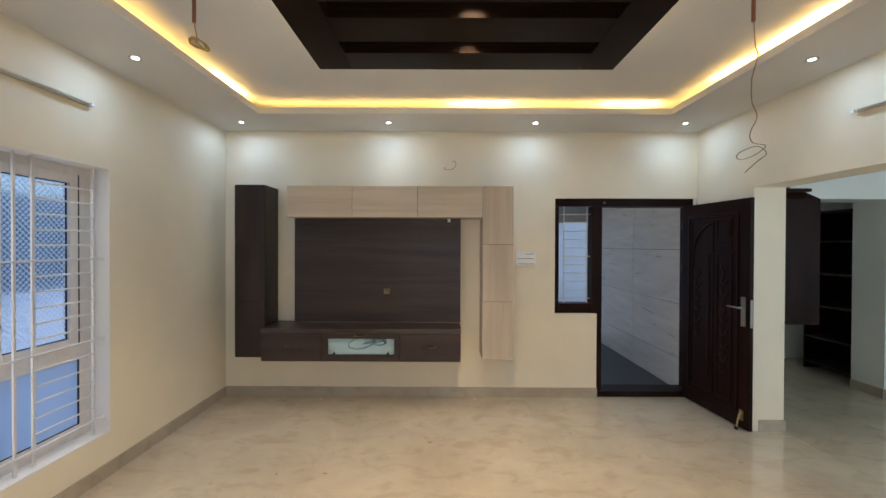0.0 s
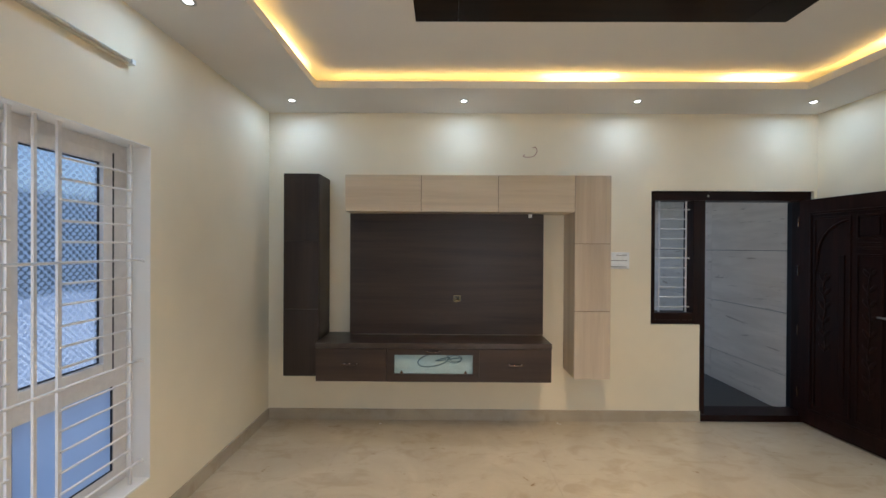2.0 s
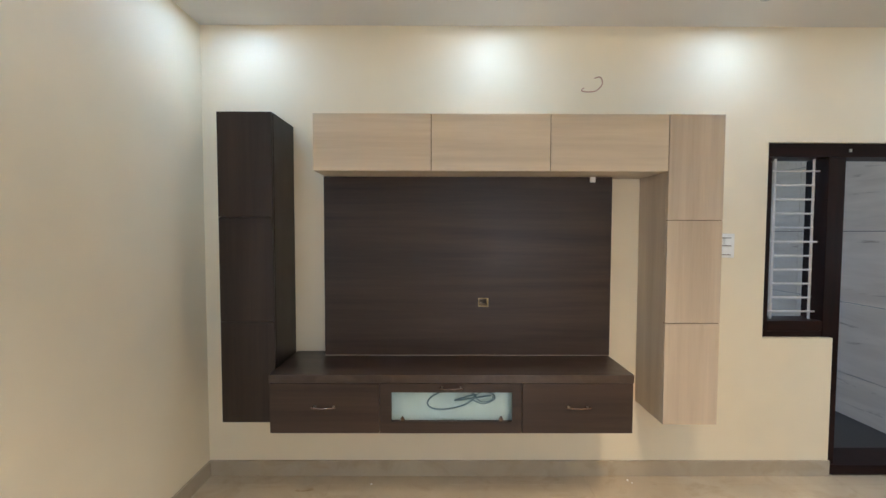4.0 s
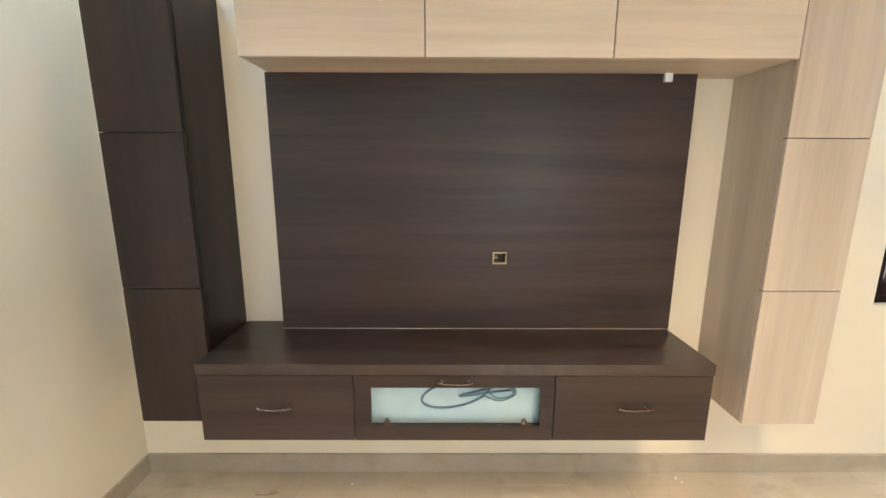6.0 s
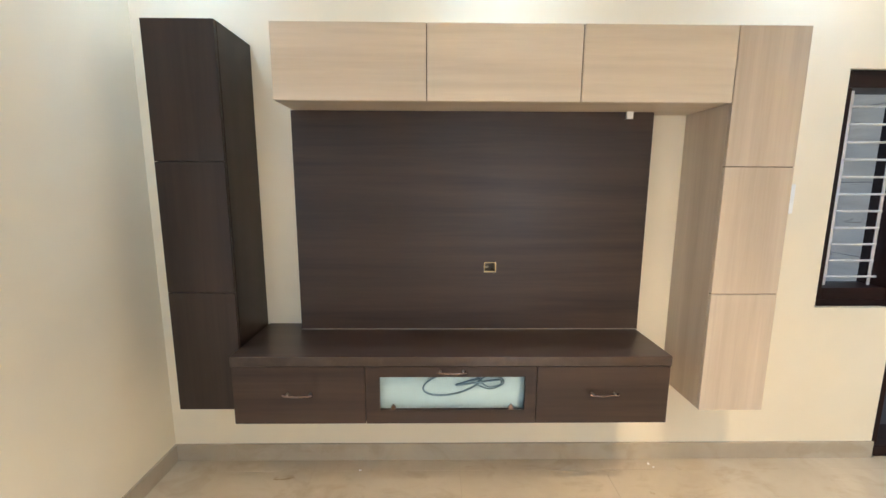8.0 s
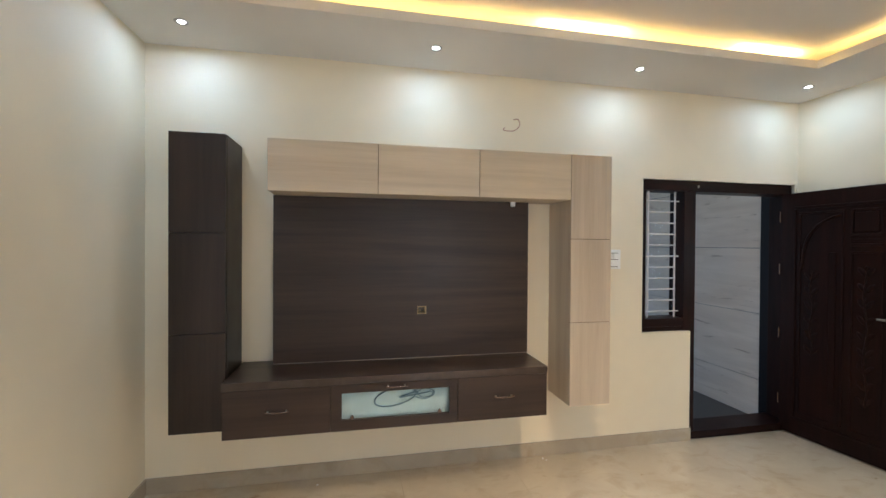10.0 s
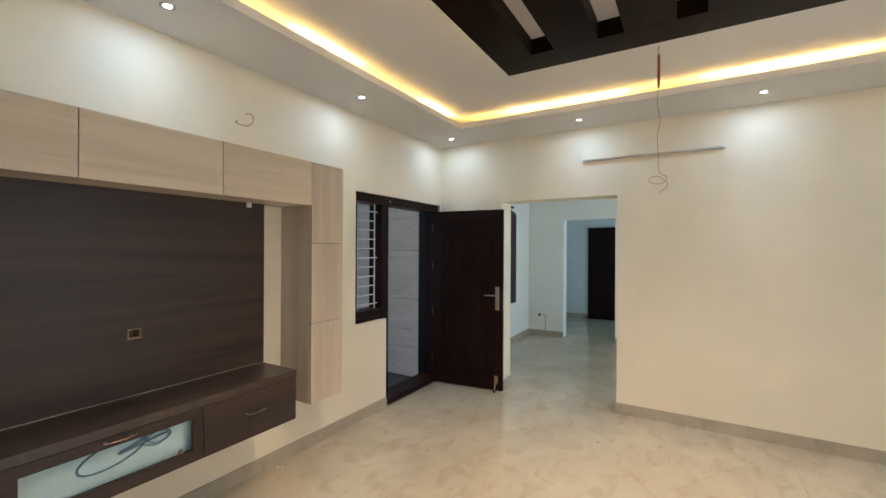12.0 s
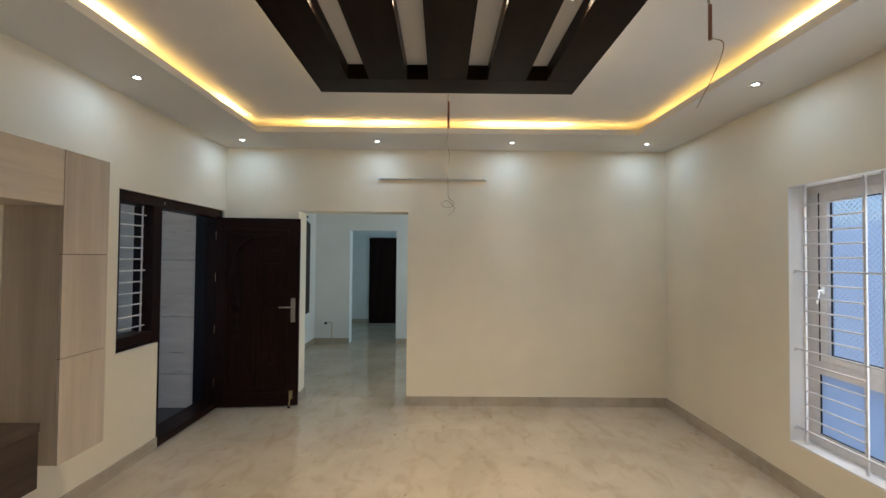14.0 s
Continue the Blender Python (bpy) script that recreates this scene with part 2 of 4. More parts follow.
def boxed(x0, x1, y0, y1, z0, z1, bev=0.0):
    return box(bmesh.new(), x0, x1, y0, y1, z0, z1, bev)


def rod(bm, a, b, r, seg=10, r2=None):
    a, b = Vector(a), Vector(b)
    q = (b - a).to_track_quat("Z", "Y").to_matrix().to_4x4()
    bmesh.ops.create_cone(bm, cap_ends=True, segments=seg, radius1=r, radius2=r if r2 is None else r2, depth=(b - a).length,
                          matrix=Matrix.Translation((a + b) / 2) @ q)
    return bm


def tube(bm, pts, r, seg=8):
    """A bent round wire through pts, smoothed."""
    pts = [Vector(p) for p in pts]
    line = []
    for i in range(len(pts) - 1):
        p0, p1, p2, p3 = pts[max(i - 1, 0)], pts[i], pts[i + 1], pts[min(i + 2, len(pts) - 1)]
        for k in range(6):
            s = k / 6
            line.append(0.5 * (2 * p1 + (p2 - p0) * s + (2 * p0 - 5 * p1 + 4 * p2 - p3) * s * s + (3 * p1 - p0 - 3 * p2 + p3) * s ** 3))
    line.append(pts[-1])
    rings, up = [], Vector((0.31, 0.52, 0.79))
    for i, p in enumerate(line):
        d = (line[min(i + 1, len(line) - 1)] - line[max(i - 1, 0)]).normalized()
        side = d.cross(up)
        side = side.normalized() if side.length > 1e-4 else d.orthogonal().normalized()
        up = side.cross(d).normalized()
        rings.append([bm.verts.new(p + r * (math.cos(2 * math.pi * j / seg) * side + math.sin(2 * math.pi * j / seg) * up)) for j in range(seg)])
    for a, b in zip(rings, rings[1:]):
        for j in range(seg):
            bm.faces.new((a[j], a[(j + 1) % seg], b[(j + 1) % seg], b[j]))
    bm.faces.new(rings[0][::-1])
    bm.faces.new(rings[-1])
    return bm


def thing(name, at, label, category, group="", kind="", rz=0.0):
    ob = new(name)
    ob.empty_display_size = 0.1
    ob.matrix_world = pose(*at, 0, 0, rz)
    return tagged(ob, label, category, group, kind)


def link_mesh(name, bm, material, off, smooth):
    if off is not None:
        bmesh.ops.translate(bm, verts=bm.verts, vec=-Vector(off))
    me = bpy.data.meshes.new(name)
    bm.to_mesh(me)
    bm.free()
    me.materials.append(material)
    if smooth:
        for p in me.polygons:
            p.use_smooth = True
    return new(name, me)


def part(name, bm, material, parent, label="", smooth=False, local=False):
    """One mesh under a thing or a part; its coordinates are the world's unless local."""
    root = parent
    while root.parent:
        root = root.parent
    ob = link_mesh(name, bm, material, None if local else root.location, smooth)
    ob.parent = parent
    if label:
        ob["label"] = label
    return ob


def structure(name, bm, material, label, category):
    return tagged(link_mesh(name, bm, material, None, False), label, category, "", "structure")


# ---- walls of the living room ----
WY0, WY1, WZ0, WZ1 = 1.335, 3.183, 0.30, 2.145      # west window's opening
SX0, SX1 = -0.77, 1.075                              # south window's opening
bm = bmesh.new()
box(bm, XL - 0.23, 1.173, YN, 4.94, 0, 3.1)
box(bm, 1.173, 2.66, YN, 4.94, 2.13, 3.1)
box(bm, 1.173, 1.624, YN, 4.94, 0, 0.895)
box(bm, 2.66, 2.97, YN, 4.94, 0, 3.1)
structure("wall_north", bm, CREAM, "cream painted wall behind the television unit", "wall")
bm = bmesh.new()
box(bm, XR, 2.97, YS - 0.23, 2.69, 0, 3.1)
box(bm, XR, 2.97, 3.908, YN, 0, 3.1)
box(bm, XR, 2.97, 2.69, 3.908, 2.137, 3.1)
structure("wall_east", bm, CREAM, "cream painted wall with a plain wide opening", "wall")
bm = bmesh.new()
box(bm, XL - 0.23, XL, WY1, YN, 0, 3.1)
box(bm, XL - 0.23, XL, YS - 0.23, WY0, 0, 3.1)
box(bm, XL - 0.23, XL, WY0, WY1, 0, WZ0)
box(bm, XL - 0.23, XL, WY0, WY1, WZ1, 3.1)
structure("wall_west", bm, CREAM, "cream painted wall with a tall barred window", "wall")
bm = bmesh.new()
box(bm, XL, SX0, YS - 0.23, YS, 0, 3.1)
box(bm, SX1, XR, YS - 0.23, YS, 0, 3.1)
box(bm, SX0, SX1, YS - 0.23, YS, 0, WZ0 + 0.04)
box(bm, SX0, SX1, YS - 0.23, YS, WZ1 + 0.02, 3.1)
structure("wall_south", bm, CREAM, "cream painted wall with a tall barred window", "wall")

# ---- ceiling: dropped border, light cove, upper slab ----
CX0, CX1, CY0, CY1 = -1.735, 2.083, 0.405, 4.115
bm = bmesh.new()
for x0, x1, y0, y1 in ((XL, XR, CY1, YN), (XL, XR, YS, CY0), (XL, CX0, CY0, CY1), (CX1, XR, CY0, CY1)):
    box(bm, x0, x1, y0, y1, SOFFIT, SOFFIT + 0.02)
LIP = 0.018
for x0, x1, y0, y1 in ((CX0 - LIP, CX1 + LIP, CY1, CY1 + LIP), (CX0 - LIP, CX1 + LIP, CY0 - LIP, CY0), (CX0 - LIP, CX0, CY0, CY1), (CX1, CX1 + LIP, CY0, CY1)):
    box(bm, x0, x1, y0, y1, SOFFIT + 0.02, SOFFIT + 0.055)
structure("ceiling_border", bm, CEILING_GREY, "white plaster dropped ceiling border with raised cove lip", "ceiling")
structure("ceiling", boxed(XL, XR, YS, YN, TOP, 3.1), CEILING_GREY, "white plaster upper ceiling", "ceiling")

# warm strips lying in the cove
RUNS = [((CX0 + CX1) / 2, CY1 + 0.05, CX1 - CX0, 0.0, "north"), ((CX0 + CX1) / 2, CY0 - 0.05, CX1 - CX0, 180.0, "south"),
        (CX0 - 0.05, (CY0 + CY1) / 2, CY1 - CY0, 90.0, "west"), (CX1 + 0.05, (CY0 + CY1) / 2, CY1 - CY0, -90.0, "east")]
for x, y, length, turn, side in RUNS:
    strip = boxed(-length / 2, length / 2, -0.006, 0.006, 0, 0.022)
    ob = link_mesh("led_strip", strip, LED_WARM, None, False)
    ob.matrix_world = pose(x, y, SOFFIT + 0.0201, 0, 0, turn)
    tagged(ob, "warm yellow light strip lying in the ceiling cove", "light strip", "strips in the cove")
    lamp("cove_lamp", "AREA", pose(x, y, SOFFIT + 0.049, 0, 0, turn) @ pose(0, 0, 0, 116, 0, 0), COVE_POWER, WARM,
         shape="RECTANGLE", size=length, size_y=0.015)
PATCHES = [(0.35, CY1, 0.55, 0), (1.75, CY1, 0.5, 0), (CX0, 3.75, 0.5, 90), (CX0, 1.9, 0.4, 90),
           (CX1, 3.45, 0.35, -90), (CX1, 2.85, 0.5, -90), (CX1, 1.5, 0.9, -90), (0.2, CY0, 0.6, 180)]
for x, y, length, turn in PATCHES:
    lamp("cove_patch_lamp", "AREA", pose(x, y, SOFFIT + 0.052, 0, 0, turn) @ pose(0, 0.04, 0, 118, 0, 0), PATCH_POWER * length, (1.0, 0.66, 0.22),
         shape="RECTANGLE", size=length, size_y=0.015)


# ---- recessed downlights ----
def downlight(x, y, z):
    d = thing("downlight", (x, y, z), "round recessed white ceiling downlight, switched on", "downlight", "ceiling downlights")
    bm = bmesh.new()
    ring = [(0.038, 0.0), (0.038, -0.002), (0.033, -0.004), (0.025, -0.003), (0.020, -0.0005)]
    seg = 28
    rows = [[bm.verts.new((r * math.cos(2 * math.pi * k / seg), r * math.sin(2 * math.pi * k / seg), h)) for k in range(seg)] for r, h in ring]
    for a, b in zip(rows, rows[1:]):
        for k in range(seg):
            bm.faces.new((a[k], a[(k + 1) % seg], b[(k + 1) % seg], b[k]))
    part("trim_ring", bm, RING, d, smooth=True, local=True)
    bm = bmesh.new()
    bmesh.ops.create_cone(bm, cap_ends=True, segments=28, radius1=0.020, radius2=0.020, depth=0.001, matrix=pose(0, 0, -0.0007))
    part("diffuser", bm, LED_COOL, d, "glowing cool white diffuser", local=True)
    lamp("downlight_beam", "SPOT", pose(x, y, z - 0.012), SPOT_POWER, COOL, spot_size=radians(64), spot_blend=1.0, shadow_soft_size=0.09)
    lamp("downlight_spill", "AREA", pose(x, y, z - 0.008), SPILL_POWER, (0.47, 0.70, 1.0), shape="DISK", size=0.07)


for i, x in enumerate(LAMP_X):
    for j, y in enumerate(LAMP_Y):
        if i in (0, 3) or j in (0, 3):
            downlight(x, y, SOFFIT)

# ---- slotted wooden ceiling panel ----
PX0, PX1, PY0, PY1, PZ = -0.895, 1.172, 1.346, 3.222, 2.863
panel = thing("ceiling_panel", (0.14, 2.284, PZ), "dark polished wooden ceiling panel with four long slots", "ceiling panel")
slots = [2.284 + 0.41 * k for k in (-1.5, -0.5, 0.5, 1.5)]
bm = bmesh.new()
box(bm, PX0, -0.66, PY0, PY1, PZ, PZ + 0.05, 0.002)
box(bm, 0.935, PX1, PY0, PY1, PZ, PZ + 0.05, 0.002)
part("frame", bm, VENEER, panel)
edges = [PY0] + [v for s in slots for v in (s - 0.073, s + 0.073)] + [PY1]
for a, b in zip(edges[0::2], edges[1::2]):
    part("beam", boxed(-0.659, 0.934, a, b, PZ, PZ + 0.05, 0.002), VENEER, panel)
for s in slots:
    bm = bmesh.new()
    box(bm, -0.672, -0.660, s - 0.085, s + 0.085, PZ + 0.051, TOP - 0.001)
    box(bm, 0.935, 0.947, s - 0.085, s + 0.085, PZ + 0.051, TOP - 0.001)
    box(bm, -0.66, 0.935, s - 0.085, s - 0.073, PZ + 0.051, TOP - 0.001)
    box(bm, -0.66, 0.935, s + 0.073, s + 0.085, PZ + 0.051, TOP - 0.001)
    part("slot_lining", bm, VENEER, panel)
    spot = thing("slot_spotlight", (0.14, s, TOP), "tiny round warm spotlight in a ceiling slot, switched on", "spotlight", "slot spotlights")
    bm = bmesh.new()
    rod(bm, (0, 0, -0.030), (0, 0, 0), 0.02, 18)
    part("rim", bm, STEEL, spot, smooth=False, local=True)
    bm = bmesh.new()
    rod(bm, (0, 0, -0.033), (0, 0, -0.0305), 0.014, 18)
    part("lens", bm, LED_SMALL, spot, local=True)
    lamp("slot_lamp", "SPOT", pose(0.14, s, TOP - 0.045), 84.0, (1.0, 0.79, 0.56), spot_size=radians(126), spot_blend=1.0, shadow_soft_size=0.09)
for x, y, length, turn in ((PX0 + 0.07, 2.284, 1.7, 90), (PX1 - 0.07, 2.284, 1.7, -90), (0.14, PY1 - 0.07, 1.9, 0), (0.14, PY0 + 0.07, 1.9, 180)):
    ob = link_mesh("led_strip", boxed(-length / 2, length / 2, -0.005, 0.005, 0, 0.005), LED_WARM, None, False)
    ob.matrix_world = pose(x, y, PZ + 0.0501, 0, 0, turn)
    tagged(ob, "warm light strip on top of the wooden ceiling panel", "light strip", "strips over the panel")
    lamp("panel_edge_lamp", "AREA", pose(x, y, PZ + 0.062, 0, 0, turn) @ pose(0, 0, 0, 115, 0, 0), 1.6, (1.0, 0.80, 0.5),
         shape="RECTANGLE", size=length, size_y=0.012)


# ---- the television wall unit ----
def pull(parent, x, y, z):
    """A bowed bar handle on two feet, in front of the plane y."""
    bm = bmesh.new()
    tube(bm, [(x - 0.064, y - 0.024, z + 0.005), (x - 0.052, y - 0.026, z), (x, y - 0.029, z - 0.002), (x + 0.052, y - 0.026, z), (x + 0.064, y - 0.024, z + 0.005)], 0.005)
    h = part("handle", bm, COPPER, parent, "bowed copper-toned handle", True)
    for s in (-0.05, 0.05):
        bm = rod(bmesh.new(), (x + s, y, z), (x + s, y - 0.025, z), 0.0045)
        part("handle_foot", bm, STEEL, h)


FY = 4.38
tall = thing("tall_cabinet", (-1.94, 4.55, 0.502), "tall narrow dark wood wall cabinet with three doors", "cabinet")
bm = bmesh.new()
box(bm, -2.092, -1.793, FY + 0.021, YN - 0.001, 0.502, 2.216, 0.0015)
part("body", bm, WENGE_V_SHADED, tall)
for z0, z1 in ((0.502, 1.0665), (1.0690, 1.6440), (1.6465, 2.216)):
    part("door", boxed(-2.092, -1.795, FY, FY + 0.018, z0, z1, 0.0015), WENGE_V_SHADED, tall)
LY = 4.379
over = thing("overhead_cabinet", (-0.6, 4.55, 1.900), "pale oak overhead wall cabinet with three flap doors", "cabinet")
part("body", boxed(-1.571, 0.367, LY + 0.021, YN - 0.001, 1.900, 2.208, 0.0015), OAK_H, over)
for x0, x1 in ((-1.571, -0.9305), (-0.9265, -0.280), (-0.276, 0.3655)):
    part("door", boxed(x0, x1, LY, LY + 0.018, 1.900, 2.208, 0.0015), OAK_H, over)
# brown strips set in the seams to stand in for their shadow
for x in (-0.9285, -0.278):
    part("edge_band", boxed(x - 0.0019, x + 0.0019, LY + 0.006, LY + 0.0209, 1.902, 2.206), DOOR_GAP_SHADE, over, "dark strip in place of shade in the door gap")
column = thing("side_cabinet", (0.525, 4.55, 0.491), "pale oak upright wall cabinet with three doors", "cabinet")
part("body", boxed(0.369, 0.672, LY + 0.021, YN - 0.001, 0.491, 2.208, 0.0015), OAK_V, column)
for z0, z1 in ((0.491, 1.0605), (1.0645, 1.6315), (1.6355, 2.208)):
    part("door", boxed(0.369, 0.672, LY, LY + 0.018, z0, z1, 0.0015), OAK_V, column)
# level seams filled likewise, a brown strip for the shadow line
for z in (1.0625, 1.6335):
    part("edge_band", boxed(0.371, 0.670, LY + 0.006, LY + 0.0209, z - 0.0019, z + 0.0019), DOOR_GAP_SHADE, column, "dark strip in place of shade in the door gap")
PYF = 4.618
back = thing("television_back_panel", (-0.71, 4.68, 0.811), "dark wood television back panel fixed to the wall", "wall panel")
bm = bmesh.new()
HX0, HX1, HZ0, HZ1 = -0.646, -0.584, 1.110, 1.164
xs, zs = (-1.583, HX0, HX1, 0.16), (0.811, HZ0, HZ1, 1.899)
grid = [[bm.verts.new((x, PYF, z)) for z in zs] for x in xs]
cells = [bm.faces.new((grid[i][j], grid[i + 1][j], grid[i + 1][j + 1], grid[i][j + 1])) for i in range(3) for j in range(3) if (i, j) != (1, 1)]
sheet = bmesh.ops.extrude_face_region(bm, geom=cells)["geom"]
bmesh.ops.translate(bm, verts=[v for v in sheet if isinstance(v, bmesh.types.BMVert)], vec=(0, YN - 0.001 - PYF, 0))
bmesh.ops.recalc_face_normals(bm, faces=bm.faces)
part("board", bm, WENGE_H, back)
bm = bmesh.new()
for x0, x1, z0, z1 in ((HX0 + 0.001, HX0 + 0.005, HZ0 + 0.001, HZ1 - 0.001), (HX1 - 0.005, HX1 - 0.001, HZ0 + 0.001, HZ1 - 0.001),
                       (HX0 + 0.005, HX1 - 0.005, HZ0 + 0.001, HZ0 + 0.006), (HX0 + 0.005, HX1 - 0.005, HZ1 - 0.005, HZ1 - 0.001)):
    box(bm, x0, x1, PYF + 0.002, 4.7085, z0, z1)
socket = part("socket_box", bm, BRASS, back, "open metal socket box")
# box back given a grey that darkens the recess like shade
part("socket_back", boxed(HX0 + 0.005, HX1 - 0.005, 4.700, 4.7085, HZ0 + 0.006, HZ1 - 0.005), SHADE, socket, "back of the box, coloured grey for its shade")
part("wire_stub", boxed(HX0 + 0.014, HX0 + 0.030, 4.670, 4.6995, HZ0 + 0.014, HZ0 + 0.022, 0.002), TAN, socket)
BX0, BX1, BY, BZ0, BZ1 = -1.782, 0.150, 4.272, 0.494, 0.810
low = thing("low_television_cabinet", (-0.82, 4.49, 0.494), "long dark wood floating television cabinet with drawers", "cabinet")
part("top", boxed(BX0 - 0.003, BX1 + 0.003, BY - 0.003, YN - 0.001, BZ1 - 0.044, BZ1, 0.002), WENGE_TOP, low, "dusty dark wood top")
bm = bmesh.new()
box(bm, BX0, BX1, BY + 0.30, YN - 0.001, BZ0, BZ1 - 0.045)
box(bm, BX0, -1.165, BY + 0.02, BY + 0.30, BZ0, BZ1 - 0.045)
box(bm, -0.445, BX1, BY + 0.02, BY + 0.30, BZ0, BZ1 - 0.045)
box(bm, -1.165, -0.445, BY + 0.02, BY + 0.30, BZ0, BZ0 + 0.018)
part("body", bm, WENGE_H, low)
for x0, x1 in ((BX0, -1.2015), (-0.4395, BX1)):
    d = part("drawer", boxed(x0, x1, BY, BY + 0.018, BZ0, BZ1 - 0.047, 0.0015), WENGE_H, low)
    pull(d, (x0 + x1) / 2 + 0.0, BY, 0.64)
bm = bmesh.new()
GX0, GX1, GZ0, GZ1 = -1.137, -0.493, 0.558, 0.715
box(bm, -1.1985, GX0, BY, BY + 0.018, BZ0, BZ1 - 0.047)
box(bm, GX1, -0.4425, BY, BY + 0.018, BZ0, BZ1 - 0.047)
box(bm, GX0, GX1, BY, BY + 0.018, BZ0, GZ0)
box(bm, GX0, GX1, BY, BY + 0.018, GZ1, BZ1 - 0.047)
flap = part("glass_door", bm, WENGE_H, low)
PANE = glass("greenish_pane", (0.88, 0.95, 0.95), 0.24)
ob = part("pane", boxed(GX0 - 0.004, GX1 + 0.004, BY + 0.008, BY + 0.013, GZ0 - 0.004, GZ1 + 0.004), PANE, flap, "greenish frosted glass pane")
ob.visible_shadow = False
bm = bmesh.new()
box(bm, -1.164, -0.446, BY + 0.052, BY + 0.056, BZ0 + 0.019, BZ1 - 0.04)
part("inner_back", bm, FROST, low, "pale lining behind the glass")
pull(flap, -0.818, BY, 0.745)
for x in (GX0 + 0.06, GX1 - 0.06):
    bm = boxed(x - 0.010, x + 0.010, BY - 0.001, BY + 0.007, GZ0 + 0.001, GZ0 + 0.020, 0.002)
    box(bm, x - 0.004, x + 0.004, BY - 0.002, BY + 0.006, GZ0 + 0.020, GZ0 + 0.028, 0.001)
    part("hinge", bm, COPPER, flap)
coil = thing("cable_coil", (-0.75, 4.36, 0.519), "dark blue-grey cable coiled behind the cabinet glass", "cable")
bm = bmesh.new()
tube(bm, [(-0.92 + 0.12 * math.cos(a) * (1 + 0.1 * a / 6) + 0.1, 4.318, 0.662 + 0.058 * math.sin(a + 0.4)) for a in [k * 0.45 for k in range(15)]]
     + [(-0.80, 4.314, 0.655), (-0.70, 4.314, 0.668), (-0.60, 4.314, 0.682)], 0.0042)
tube(bm, [(-0.64 + (0.05 + 0.012 * math.sin(2.3 * a)) * math.cos(a), 4.314, 0.665 + 0.035 * math.sin(a) + 0.0015 * a) for a in [k * 0.5 for k in range(26)]], 0.0028)
part("cord", bm, BLUE_CABLE, coil, smooth=True)
bm = bmesh.new()
box(bm, -1.583, 0.16, PYF - 0.003, PYF - 0.0005, BZ1, BZ1 + 0.0025)
part("sealant", bm, DUST, back, "thin pale sealant line")
clip = thing("cable_bracket", (0.05, 4.63, 1.865), "small white plastic cable bracket under the cabinet", "bracket")
part("tab", boxed(0.022, 0.052, 4.600, 4.6175, 1.866, 1.8995, 0.002), PLASTIC, clip)


# ---- entrance: frame, sidelight, leaf ----
entry = thing("door_frame", (1.92, 4.75, 0), "dark polished wooden entrance frame with a narrow sidelight", "door frame")
FY0, FY1 = 4.735, 4.90
part("head", boxed(1.173, 2.66, FY0, FY1, 2.045, 2.13, 0.004), TEAK_H, entry)
part("stile", boxed(1.173, 1.222, FY0, FY1, 0.897, 2.044, 0.004), TEAK_V, entry)
part("mullion", boxed(1.578, 1.687, FY0, FY1, 0.062, 2.044, 0.004), TEAK_V, entry)
part("jamb", boxed(2.618, 2.66, FY0, FY1, 0.062, 2.044, 0.004), TEAK_V, entry)
part("jamb_lining", boxed(2.646, 2.6595, FY1 + 0.001, 4.9405, 0.061, 2.13), BLACK_STONE, entry, "polished black stone lining")
part("sidelight_sill", boxed(1.223, 1.577, FY0, FY1, 0.934, 1.0, 0.004), TEAK_H, entry)
part("sidelight_foot", boxed(1.2225, 1.5775, FY0 + 0.004, FY1, 0.897, 0.933), TEAK_H, entry)
part("threshold", boxed(1.626, 2.66, FY0 - 0.02, 4.94, 0.001, 0.06, 0.004), TEAK_H, entry)
ob = part("pane", boxed(1.224, 1.576, 4.86, 4.865, 1.001, 2.043), CLEAR, entry, "clear sidelight pane")
ob.visible_shadow = False
part("magnet_catch", boxed(1.70, 1.716, FY0 - 0.006, FY0, 2.075, 2.095, 0.002), STEEL, entry, "small steel catch")
side_grille = thing("sidelight_grille", (1.42, 4.80, 1.0), "white painted steel grille in front of the sidelight pane", "window grille")
for x in (1.295, 1.548):
    part("upright", boxed(x - 0.007, x + 0.007, 4.803, 4.809, 1.0005, 2.0445), GRILLE_PAINT, side_grille)
for k in range(11):
    ends = (1.2225, 1.5775) if k % 5 == 0 else (1.295, 1.548)
    bm = rod(bmesh.new(), (ends[0], 4.798, 1.05 + 0.0915 * k), (ends[1], 4.798, 1.05 + 0.0915 * k), 0.006, 8)
    part("bar", bm, GRILLE_PAINT, side_grille)

LW, LT, LZ0, LZ1 = 0.87, 0.038, 0.012, 2.046
leaf = thing("door_leaf", (2.552, 4.733, 0), "open dark carved wooden entrance door with steel lever", "door", rz=-84.7)
part("slab", boxed(0, LW, 0, LT, LZ0, LZ1, 0.003), TEAK_V, leaf, local=True)


def beading(x0, x1, z0, z1, w, d):
    """A raised moulding round a rectangle on the room side of the leaf."""
    bm = bmesh.new()
    for a, b in ((z0, z0 + w), (z1 - w, z1)):
        box(bm, x0, x1, -d, 0.0, a, b, w * 0.3)
    for a, b in ((x0, x0 + w), (x1 - w, x1)):
        box(bm, a, b, -d, 0.0, z0 + w, z1 - w, w * 0.3)
    return bm


